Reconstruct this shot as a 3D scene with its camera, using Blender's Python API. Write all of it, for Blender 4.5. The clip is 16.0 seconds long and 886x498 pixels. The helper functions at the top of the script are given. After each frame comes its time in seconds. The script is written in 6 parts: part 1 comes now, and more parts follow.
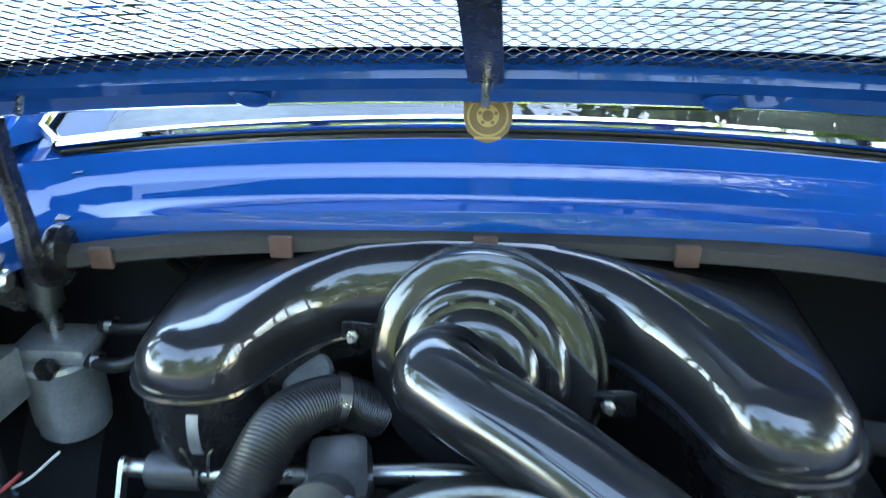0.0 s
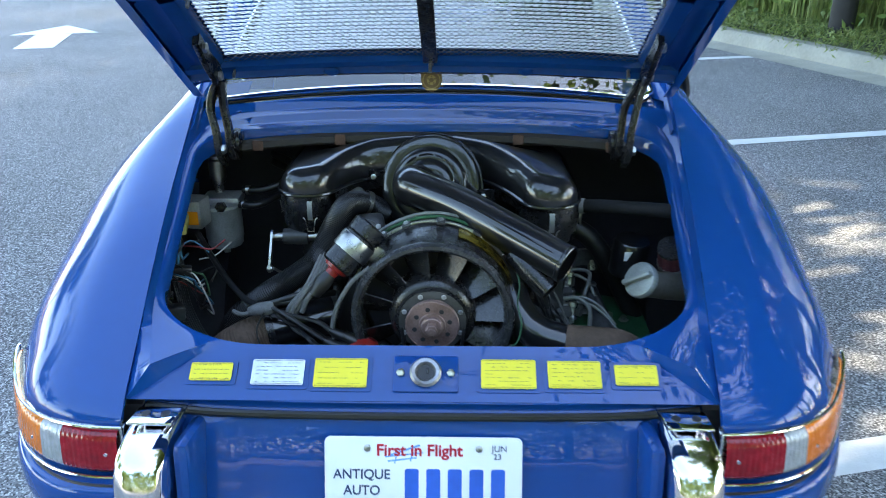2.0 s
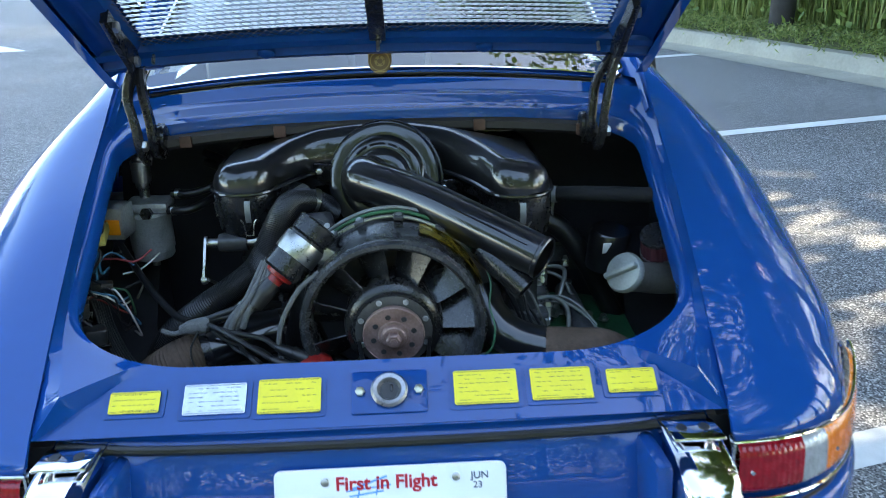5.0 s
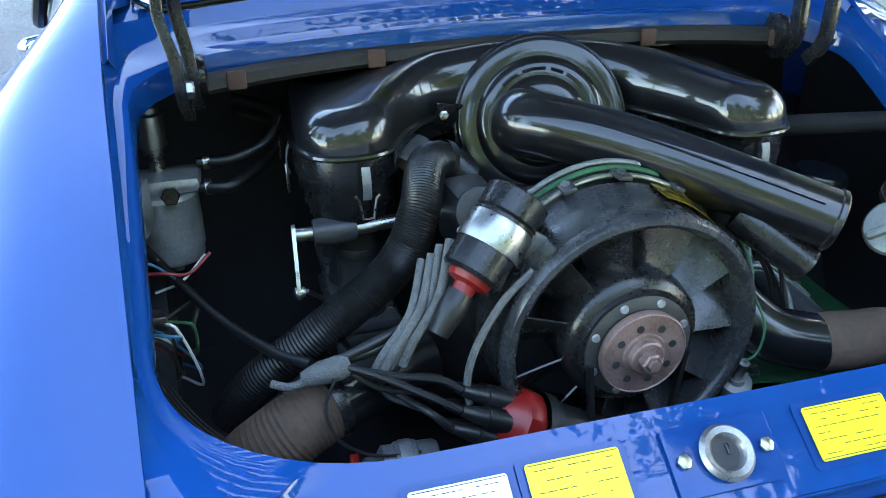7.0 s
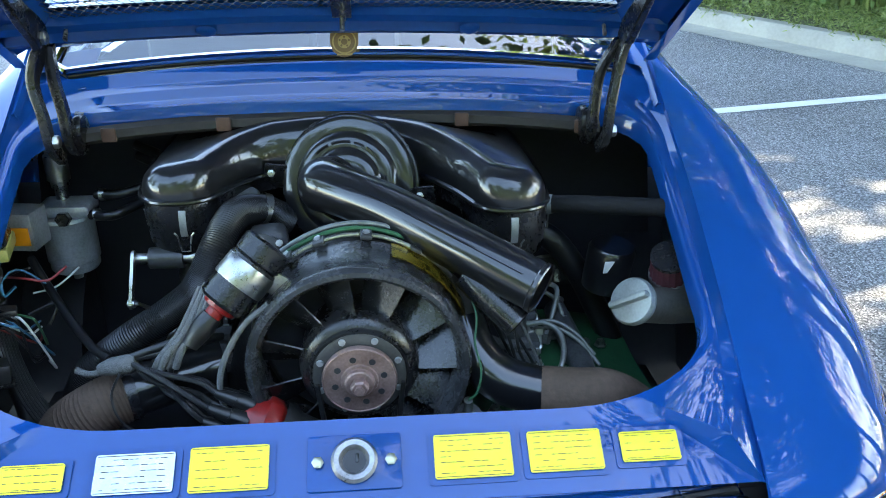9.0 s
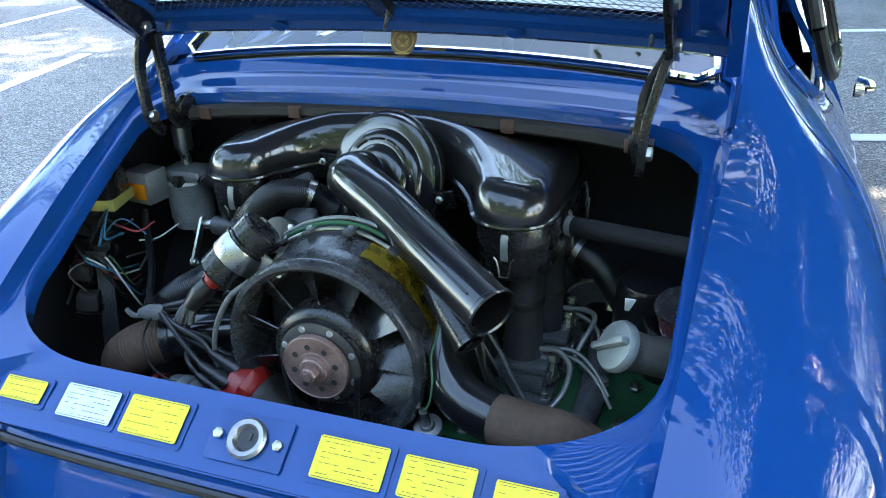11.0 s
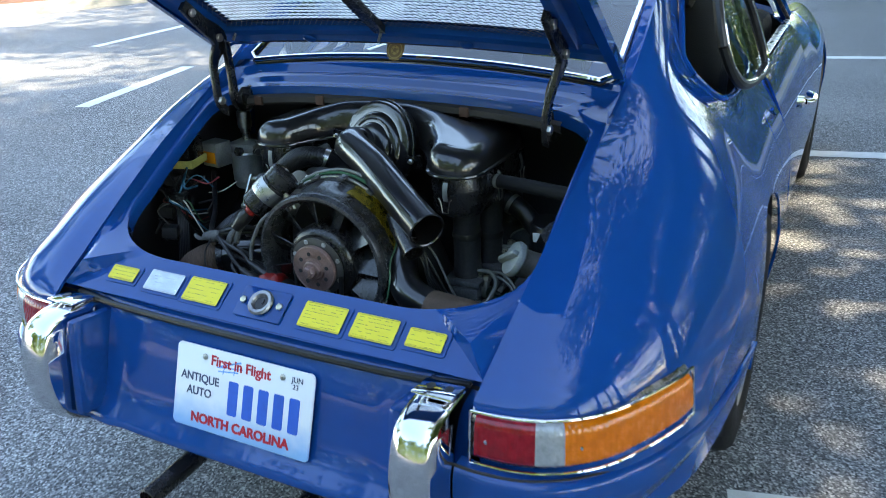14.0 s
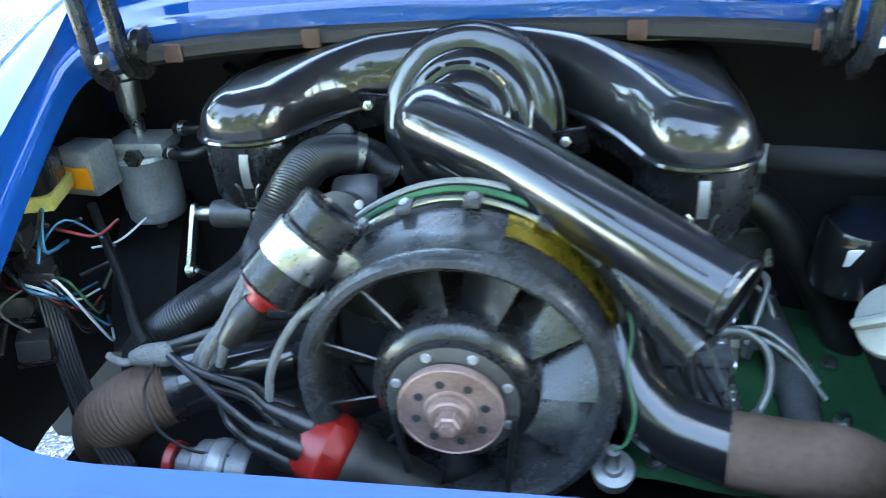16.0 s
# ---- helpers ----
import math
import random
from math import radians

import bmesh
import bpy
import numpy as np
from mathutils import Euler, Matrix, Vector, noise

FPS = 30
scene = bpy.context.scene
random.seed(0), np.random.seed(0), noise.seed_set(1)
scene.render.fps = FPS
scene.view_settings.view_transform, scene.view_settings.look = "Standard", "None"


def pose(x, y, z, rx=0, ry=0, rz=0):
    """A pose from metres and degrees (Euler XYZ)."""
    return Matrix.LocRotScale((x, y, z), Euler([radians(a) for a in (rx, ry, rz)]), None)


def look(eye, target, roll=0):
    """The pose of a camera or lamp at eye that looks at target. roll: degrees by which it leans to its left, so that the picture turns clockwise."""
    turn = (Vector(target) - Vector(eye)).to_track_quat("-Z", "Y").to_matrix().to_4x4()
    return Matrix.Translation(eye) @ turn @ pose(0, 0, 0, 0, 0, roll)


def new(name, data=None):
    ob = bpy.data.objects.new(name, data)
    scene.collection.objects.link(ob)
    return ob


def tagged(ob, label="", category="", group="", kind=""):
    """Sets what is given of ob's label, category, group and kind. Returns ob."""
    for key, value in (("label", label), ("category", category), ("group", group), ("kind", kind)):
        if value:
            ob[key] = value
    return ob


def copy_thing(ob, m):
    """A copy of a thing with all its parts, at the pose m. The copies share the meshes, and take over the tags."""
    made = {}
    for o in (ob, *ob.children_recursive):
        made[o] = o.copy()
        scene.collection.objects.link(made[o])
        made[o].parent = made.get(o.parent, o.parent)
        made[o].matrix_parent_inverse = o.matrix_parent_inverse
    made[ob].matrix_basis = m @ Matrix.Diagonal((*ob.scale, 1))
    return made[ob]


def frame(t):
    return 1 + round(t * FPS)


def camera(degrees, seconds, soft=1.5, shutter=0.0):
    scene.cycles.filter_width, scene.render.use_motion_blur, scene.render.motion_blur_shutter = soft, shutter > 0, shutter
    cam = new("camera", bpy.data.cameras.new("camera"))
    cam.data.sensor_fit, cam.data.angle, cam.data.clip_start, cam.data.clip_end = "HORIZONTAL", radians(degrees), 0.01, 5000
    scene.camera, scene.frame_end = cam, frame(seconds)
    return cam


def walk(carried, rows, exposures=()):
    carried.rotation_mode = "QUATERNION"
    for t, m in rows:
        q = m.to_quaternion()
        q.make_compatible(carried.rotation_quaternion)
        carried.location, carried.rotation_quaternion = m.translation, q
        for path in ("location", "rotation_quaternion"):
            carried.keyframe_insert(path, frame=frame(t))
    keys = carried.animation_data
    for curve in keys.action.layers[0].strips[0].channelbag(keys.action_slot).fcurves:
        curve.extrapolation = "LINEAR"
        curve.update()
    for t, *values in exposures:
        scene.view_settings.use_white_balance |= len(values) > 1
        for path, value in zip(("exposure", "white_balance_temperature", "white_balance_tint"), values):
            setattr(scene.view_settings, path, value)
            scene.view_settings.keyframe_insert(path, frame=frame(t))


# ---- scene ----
cam = camera(58.0, 16.0, 0.9, 0.3)
PATH = [
    (0, (0.023, -0.056, 1.278), (-0.146, 1.731, 0.395), -1.0),
    (0.5, (0.08, -0.296, 1.336), (-0.102, 1.476, 0.426), -1.7),
    (1, (0.104, -0.54, 1.372), (-0.047, 1.246, 0.485), -1.6),
    (1.5, (0.046, -0.787, 1.393), (-0.058, 1.014, 0.53), -1.2),
    (2, (0.062, -1.019, 1.395), (0.018, 0.821, 0.612), -0.2),
    (2.5, (0.136, -1.288, 1.377), (0.126, 0.576, 0.653), 0.5),
    (3, (0.148, -1.466, 1.385), (0.145, 0.41, 0.692), 0.5),
    (3.2, (0.149, -1.481, 1.37), (0.148, 0.404, 0.702), 0.3),
    (5.3, (0.005, -0.747, 1.304), (0.092, 1.093, 0.525), -1.7),
    (5.5, (-0.034, -0.68, 1.3), (0.059, 1.153, 0.506), -2.1),
    (6, (-0.229, -0.517, 1.237), (-0.003, 1.284, 0.396), -2.4),
    (6.5, (-0.345, -0.421, 1.213), (0.049, 1.321, 0.312), -1.9),
    (7, (-0.368, -0.377, 1.188), (0.091, 1.347, 0.285), -0.9),
    (7.5, (-0.324, -0.406, 1.2), (0.136, 1.325, 0.31), -0.0),
    (8, (-0.233, -0.485, 1.239), (0.179, 1.268, 0.369), 0.6),
    (8.5, (-0.099, -0.563, 1.27), (0.208, 1.218, 0.412), 0.8),
    (9, (0.039, -0.632, 1.293), (0.205, 1.18, 0.462), 0.3),
    (9.2, (0.084, -0.613, 1.281), (0.183, 1.207, 0.458), 0.1),
    (11.5, (0.617, -0.544, 1.344), (-0.149, 1.098, 0.496), -2.5),
    (12, (0.727, -0.713, 1.392), (-0.089, 0.925, 0.584), -2.4),
    (12.5, (0.846, -0.856, 1.427), (0.004, 0.781, 0.646), -2.3),
    (13, (0.981, -1.0, 1.413), (0.125, 0.632, 0.637), -2.2),
    (13.5, (1.04, -1.061, 1.395), (0.181, 0.569, 0.617), -2.1),
    (14, (0.902, -0.916, 1.37), (0.058, 0.71, 0.57), -2.3),
    (14.5, (0.724, -0.739, 1.348), (-0.086, 0.893, 0.524), -2.6),
    (15, (0.54, -0.531, 1.299), (-0.205, 1.114, 0.44), -3.5),
    (15.5, (0.366, -0.366, 1.225), (-0.215, 1.32, 0.321), -4.2),
    (16, (0.121, -0.299, 1.184), (-0.212, 1.416, 0.21), -4.3),
]
STOPS = [(0, 4.50), (0.5, 4.42), (1, 4.12), (1.5, 3.55), (2, 3.30), (3.2, 3.03), (5.3, 3.35), (6.5, 3.80), (7.5, 3.85), (8.5, 3.78), (9.2, 3.75), (11.3, 3.55), (12.5, 3.20), (14, 2.98), (15, 3.08), (15.5, 3.75), (16, 4.70)]
walk(cam, [(t, look(eye, target, roll)) for t, eye, target, roll in PATH], [(t, s, 7250, 4) for t, s in STOPS])

# ---- world and sun ----
GROUND = 0.04
SUN_EL, SUN_AZ = radians(47), radians(72)      # azimuth from the car's nose towards its right side
world = bpy.data.worlds.new("sky")
scene.world = world
world.use_nodes = True
wn = world.node_tree.nodes
sky = wn.new("ShaderNodeTexSky")
sky.sky_type = 'NISHITA'
sky.sun_disc = False
sky.sun_elevation, sky.sun_rotation = SUN_EL, SUN_AZ
sky.air_density, sky.dust_density, sky.ozone_density = 1.0, 1.0, 1.5
wn["Background"].inputs["Strength"].default_value = 0.15
world.node_tree.links.new(sky.outputs[0], wn["Background"].inputs["Color"])
sun_dir = Vector((math.sin(SUN_AZ) * math.cos(SUN_EL), math.cos(SUN_AZ) * math.cos(SUN_EL), math.sin(SUN_EL)))
sun = new("sun", bpy.data.lights.new("sun", 'SUN'))
sun.data.energy, sun.data.angle, sun.data.color = 2.5, radians(0.53), (1.0, 0.89, 0.72)
sun.matrix_world = look(sun_dir * 30, (0, 0, 0))


# ---- materials ----
def material(name, base, rough=0.5, metal=0.0, coat=0.0, vary=0.15, scale=8.0, bump=0.0, bump_scale=60.0, tint=None, spec=0.5, rough_vary=0.1, coat_ior=1.5, coat_rough=0.02):
    """A surface with two scales of colour variation, uneven gloss and fine relief."""
    m = bpy.data.materials.new(name)
    m.use_nodes = True
    nt = m.node_tree
    n, l = nt.nodes, nt.links
    b = n["Principled BSDF"]
    tc = n.new("ShaderNodeTexCoord")
    n1, n2 = n.new("ShaderNodeTexNoise"), n.new("ShaderNodeTexNoise")
    n1.inputs["Scale"].default_value, n2.inputs["Scale"].default_value = scale, scale * 9
    n1.inputs["Detail"].default_value, n2.inputs["Detail"].default_value = 5, 3
    for q in (n1, n2):
        l.new(tc.outputs["Object"], q.inputs["Vector"])
    mix = n.new("ShaderNodeMath"); mix.operation = 'MULTIPLY_ADD'
    mix.inputs[1].default_value, mix.inputs[2].default_value = 0.4, 0.0
    l.new(n2.outputs[0], mix.inputs[0])
    add = n.new("ShaderNodeMath"); add.operation = 'MULTIPLY_ADD'; add.inputs[1].default_value = 0.6
    l.new(n1.outputs[0], add.inputs[0]); l.new(mix.outputs[0], add.inputs[2])
    ramp = n.new("ShaderNodeValToRGB")
    ramp.color_ramp.elements[0].position, ramp.color_ramp.elements[1].position = 0.3, 0.7
    lo = [c * (1 - vary) for c in base]
    hi = list(tint) if tint else [min(1, c * (1 + vary)) for c in base]
    ramp.color_ramp.elements[0].color = (*lo, 1)
    ramp.color_ramp.elements[1].color = (*hi, 1)
    l.new(add.outputs[0], ramp.inputs[0])
    l.new(ramp.outputs[0], b.inputs["Base Color"])
    rr = n.new("ShaderNodeMapRange")
    rr.inputs[1].default_value, rr.inputs[2].default_value = 0.3, 0.7
    rr.inputs[3].default_value, rr.inputs[4].default_value = max(0.02, rough - rough_vary), min(1, rough + rough_vary)
    l.new(add.outputs[0], rr.inputs[0]); l.new(rr.outputs[0], b.inputs["Roughness"])
    b.inputs["Metallic"].default_value = metal
    b.inputs["Specular IOR Level"].default_value = spec
    if coat:
        b.inputs["Coat Weight"].default_value, b.inputs["Coat Roughness"].default_value = coat, coat_rough
        b.inputs["Coat IOR"].default_value = coat_ior
    if bump:
        n3 = n.new("ShaderNodeTexNoise"); n3.inputs["Scale"].default_value = bump_scale; n3.inputs["Detail"].default_value = 4
        l.new(tc.outputs["Object"], n3.inputs["Vector"])
        bp = n.new("ShaderNodeBump"); bp.inputs["Strength"].default_value = bump; bp.inputs["Distance"].default_value = 0.004
        l.new(n3.outputs[0], bp.inputs["Height"]); l.new(bp.outputs[0], b.inputs["Normal"])
    return m


def glass(name, colour=(0.9, 0.95, 0.93), rough=0.0, clear=0.85):
    """Thin window glass: a mix of clear pass-through and mirror gloss."""
    m = bpy.data.materials.new(name)
    m.use_nodes = True
    n, l = m.node_tree.nodes, m.node_tree.links
    n.remove(n["Principled BSDF"])
    tr, gl, fr, mx = n.new("ShaderNodeBsdfTransparent"), n.new("ShaderNodeBsdfGlossy"), n.new("ShaderNodeFresnel"), n.new("ShaderNodeMixShader")
    tr.inputs[0].default_value = (*[c * clear for c in colour], 1)
    gl.inputs["Roughness"].default_value = rough
    fr.inputs[0].default_value = 1.9
    l.new(fr.outputs[0], mx.inputs[0]); l.new(tr.outputs[0], mx.inputs[1]); l.new(gl.outputs[0], mx.inputs[2])
    l.new(mx.outputs[0], n["Material Output"].inputs[0])
    return m


BLUE = material("blue_paint", (0.003, 0.050, 0.225), 0.5, 0.0, 1.0, 0.05, 3, 0.0, spec=0.0, rough_vary=0.04, coat_ior=1.5)
BLUE_WORN = material("blue_paint_inner", (0.0035, 0.048, 0.215), 0.5, 0.0, 0.9, 0.12, 12, 0.03, 90, spec=0.05, coat_ior=1.45)
CHROME = material("chrome", (0.75, 0.75, 0.76), 0.05, 1.0, 0.0, 0.04, 20, rough_vary=0.03)
RUBBER = material("black_rubber", (0.010, 0.010, 0.0105), 0.36, 0, 0, 0.4, 30, 0.12, 200)
BLACK_GLOSS = material("black_gloss_enamel", (0.008, 0.008, 0.009), 0.32, 0, 1.0, 0.3, 15, 0.0, 90, rough_vary=0.04, spec=0.2, coat_ior=1.55, coat_rough=0.035)
BLACK_SATIN = material("black_satin_metal", (0.011, 0.011, 0.012), 0.26, 0, 0, 0.4, 25, 0.05, 150)
BLACK_DUSTY = material("dusty_black_metal", (0.011, 0.011, 0.011), 0.5, 0, 0, 0.5, 20, 0.2, 120, tint=(0.026, 0.025, 0.023))
# bay paint, also the colour that stands for shade in the hole discs
INNER_DARK = material("dark_bay_paint_and_hole_shade", (0.024, 0.024, 0.027), 0.5, 0, 0, 0.4, 10, 0.1, 60)
ALU = material("dull_aluminium", (0.40, 0.41, 0.42), 0.36, 0.6, 0, 0.3, 25, 0.1, 120)
ZINC = material("zinc_plate", (0.42, 0.42, 0.40), 0.32, 1.0, 0, 0.25, 40, 0.05, 120)
BROWN = material("rust_brown_pulley", (0.20, 0.12, 0.10), 0.45, 0.4, 0, 0.3, 30, 0.15, 150, tint=(0.33, 0.22, 0.20))
TYRE = material("tyre_rubber", (0.011, 0.011, 0.012), 0.7, 0, 0, 0.3, 20, 0.2, 200, spec=0.2)
GLASS = glass("window_glass")


# ---- mesh helpers ----
def mesh_object(name, bm, mat, parent=None, label="", smooth=40):
    bmesh.ops.recalc_face_normals(bm, faces=bm.faces)
    me = bpy.data.meshes.new(name)
    bm.to_mesh(me)
    bm.free()
    for q in (mat if isinstance(mat, (list, tuple)) else (mat,)):
        me.materials.append(q)
    if smooth:
        me.polygons.foreach_set("use_smooth", [True] * len(me.polygons))
        me.set_sharp_from_angle(angle=radians(smooth))
    ob = new(name, me)
    if parent:
        ob.parent = parent
    if label:
        ob["label"] = label
    return ob


def part(name, bm, mat, parent, label="", smooth=40):
    return mesh_object(name, bm, mat, parent, label, smooth)


def thing(name, label, category, group="", kind="", at=(0, 0, 0)):
    ob = new(name)
    ob.location = at
    ob.empty_display_size = 0.05
    return tagged(ob, label, category, group, kind)


def add_verts(bm, pts):
    return [bm.verts.new(p) for p in pts]


def grid(rows, bm=None, closed_u=False, closed_v=False):
    """A sheet through rows of points."""
    bm = bm or bmesh.new()
    vs = [add_verts(bm, r) for r in rows]
    nu, nv = len(vs), len(vs[0])
    for i in range(nu if closed_u else nu - 1):
        for j in range(nv if closed_v else nv - 1):
            q = [vs[i][j], vs[(i + 1) % nu][j], vs[(i + 1) % nu][(j + 1) % nv], vs[i][(j + 1) % nv]]
            try:
                bm.faces.new(q)
            except ValueError:
                pass
    return bm


def thicken(bm, d):
    """Give a sheet thickness."""
    bmesh.ops.recalc_face_normals(bm, faces=bm.faces)
    bmesh.ops.solidify(bm, geom=bm.faces[:], thickness=d)
    return bm


def smooth_path(pts, n):
    """n points on a Catmull-Rom curve through pts."""
    P = np.array(pts, float)
    P = np.vstack([2 * P[0] - P[1], P, 2 * P[-1] - P[-2]])
    out = []
    for s in np.linspace(0, len(pts) - 1 - 1e-9, n):
        i = int(s); t = s - i
        a, b, c, d = P[i:i + 4]
        out.append(0.5 * (2 * b + (c - a) * t + (2 * a - 5 * b + 4 * c - d) * t * t + (3 * b - a - 3 * c + d) * t ** 3))
    return [Vector(p) for p in out]


def tube(pts, r, seg=10, n=None, bm=None, caps=True, ribs=None):
    """A pipe along a smooth curve; r is a number or one per point; ribs: the depth of a corrugated hose's folds."""
    path = smooth_path(pts, n) if n else [Vector(p) for p in pts]
    bm = bm or bmesh.new()
    N = len(path)
    rad = [r] * N if isinstance(r, (int, float)) else list(np.interp(np.linspace(0, 1, N), np.linspace(0, 1, len(r)), r))
    if ribs:
        rad = [q + (ribs if i % 2 else 0) for i, q in enumerate(rad)]
    rad = [float(q) for q in rad]
    t0 = (path[1] - path[0]).normalized()
    ref = t0.orthogonal().normalized()
    rows = []
    for i, p in enumerate(path):
        t = (path[min(i + 1, N - 1)] - path[max(i - 1, 0)]).normalized()
        ref = (ref - t * ref.dot(t)).normalized()
        bi = t.cross(ref)
        rows.append([p + rad[i] * (math.cos(a) * ref + math.sin(a) * bi) for a in np.linspace(0, 2 * math.pi, seg, endpoint=False)])
    vs = [add_verts(bm, q) for q in rows]
    for i in range(N - 1):
        for j in range(seg):
            bm.faces.new((vs[i][j], vs[i][(j + 1) % seg], vs[i + 1][(j + 1) % seg], vs[i + 1][j]))
    if caps:
        bm.faces.new(vs[0]); bm.faces.new(vs[-1])
    return bm


def lathe(profile, m=Matrix(), seg=32, bm=None, closed=False):
    """Turn a profile of (radius, height) round the local z axis, placed by m."""
    bm = bm or bmesh.new()
    rows = []
    for r, h in profile:
        rows.append([m @ Vector((r * math.cos(a), r * math.sin(a), h)) for a in np.linspace(0, 2 * math.pi, seg, endpoint=False)])
    vs = []
    for (r, h), q in zip(profile, rows):
        vs.append([bm.verts.new(m @ Vector((0, 0, h)))] if r < 1e-6 else add_verts(bm, q))
    pairs = list(zip(vs, vs[1:])) + ([(vs[-1], vs[0])] if closed else [])
    for a, b in pairs:
        for j in range(seg):
            k = (j + 1) % seg
            if len(a) == 1 and len(b) == 1:
                continue
            if len(a) == 1:
                bm.faces.new((a[0], b[j], b[k]))
            elif len(b) == 1:
                bm.faces.new((a[j], a[k], b[0]))
            else:
                bm.faces.new((a[j], a[k], b[k], b[j]))
    return bm


def block(size, m=Matrix(), bevel=0.004, bm=None, seg=2):
    """A box with rounded edges."""
    q = bmesh.new()
    bmesh.ops.create_cube(q, size=1, matrix=Matrix.Diagonal((*size, 1)))
    if bevel:
        bmesh.ops.bevel(q, geom=q.edges[:], offset=min(bevel, min(size) * 0.45), segments=seg, profile=0.5, affect='EDGES')
    q.transform(m)
    if bm is None:
        return q
    me = bpy.data.meshes.new("tmp"); q.to_mesh(me); q.free(); bm.from_mesh(me); bpy.data.meshes.remove(me)
    return bm


def join(bm, other):
    me = bpy.data.meshes.new("tmp"); other.to_mesh(me); other.free(); bm.from_mesh(me); bpy.data.meshes.remove(me)
    return bm


def axis_to(p, d, up=(0, 0, 1)):
    """A frame at p whose local z points along d."""
    return Matrix.Translation(p) @ Vector(d).to_track_quat('Z', 'Y').to_matrix().to_4x4()


def outline(w, h, r, seg=6):
    """A rounded rectangle, counter-clockwise."""
    pts = []
    for cx, cy, a0 in ((w / 2 - r, h / 2 - r, 0), (-w / 2 + r, h / 2 - r, 90), (-w / 2 + r, -h / 2 + r, 180), (w / 2 - r, -h / 2 + r, 270)):
        for k in range(seg + 1):
            a = radians(a0 + 90 * k / seg)
            pts.append((cx + r * math.cos(a), cy + r * math.sin(a)))
    return pts


def plate(pts, depth, m=Matrix(), bm=None, bevel=0.0):
    """A flat plate from an outline, its face at local z = depth."""
    q = bmesh.new()
    f = q.faces.new(add_verts(q, [(x, y, 0) for x, y in pts]))
    g = bmesh.ops.extrude_face_region(q, geom=[f])
    bmesh.ops.translate(q, verts=[v for v in g["geom"] if isinstance(v, bmesh.types.BMVert)], vec=(0, 0, depth))
    if bevel:
        top = [e for e in q.edges if all(abs(v.co.z - depth) < 1e-6 for v in e.verts)]
        bmesh.ops.bevel(q, geom=top, offset=bevel, segments=2, profile=0.5, affect='EDGES')
    q.transform(m)
    return join(bm, q) if bm else q


def punch(bm, poly, axis, keep=lambda c: True):
    """Cut an opening with a convex outline through a sheet, seen along an axis."""
    a, b = [(1, 2), (0, 2), (0, 1)][axis]
    mid = np.mean(poly, axis=0)
    for i, p in enumerate(poly):
        q = poly[(i + 1) % len(poly)]
        d = (q[0] - p[0], q[1] - p[1])
        co, no = [0, 0, 0], [0, 0, 0]
        co[a], co[b] = p
        no[a], no[b] = -d[1], d[0]
        lo = np.min(poly, axis=0) - 0.05; hi = np.max(poly, axis=0) + 0.05
        fs = [f for f in bm.faces if keep(f.calc_center_median()) and lo[0] < f.calc_center_median()[a] < hi[0] and lo[1] < f.calc_center_median()[b] < hi[1]]
        geom = list({e for f in fs for e in f.edges} | {v for f in fs for v in f.verts}) + fs
        bmesh.ops.bisect_plane(bm, geom=geom, plane_co=co, plane_no=no, dist=1e-5)

    def inside(c):
        for i, p in enumerate(poly):
            q = poly[(i + 1) % len(poly)]
            s = (q[0] - p[0]) * (c[b] - p[1]) - (q[1] - p[1]) * (c[a] - p[0])
            t = (q[0] - p[0]) * (mid[1] - p[1]) - (q[1] - p[1]) * (mid[0] - p[0])
            if s * t < 0:
                return False
        return True
    bmesh.ops.delete(bm, geom=[f for f in bm.faces if keep(f.calc_center_median()) and inside(f.calc_center_median())], context='FACES')
    return bm


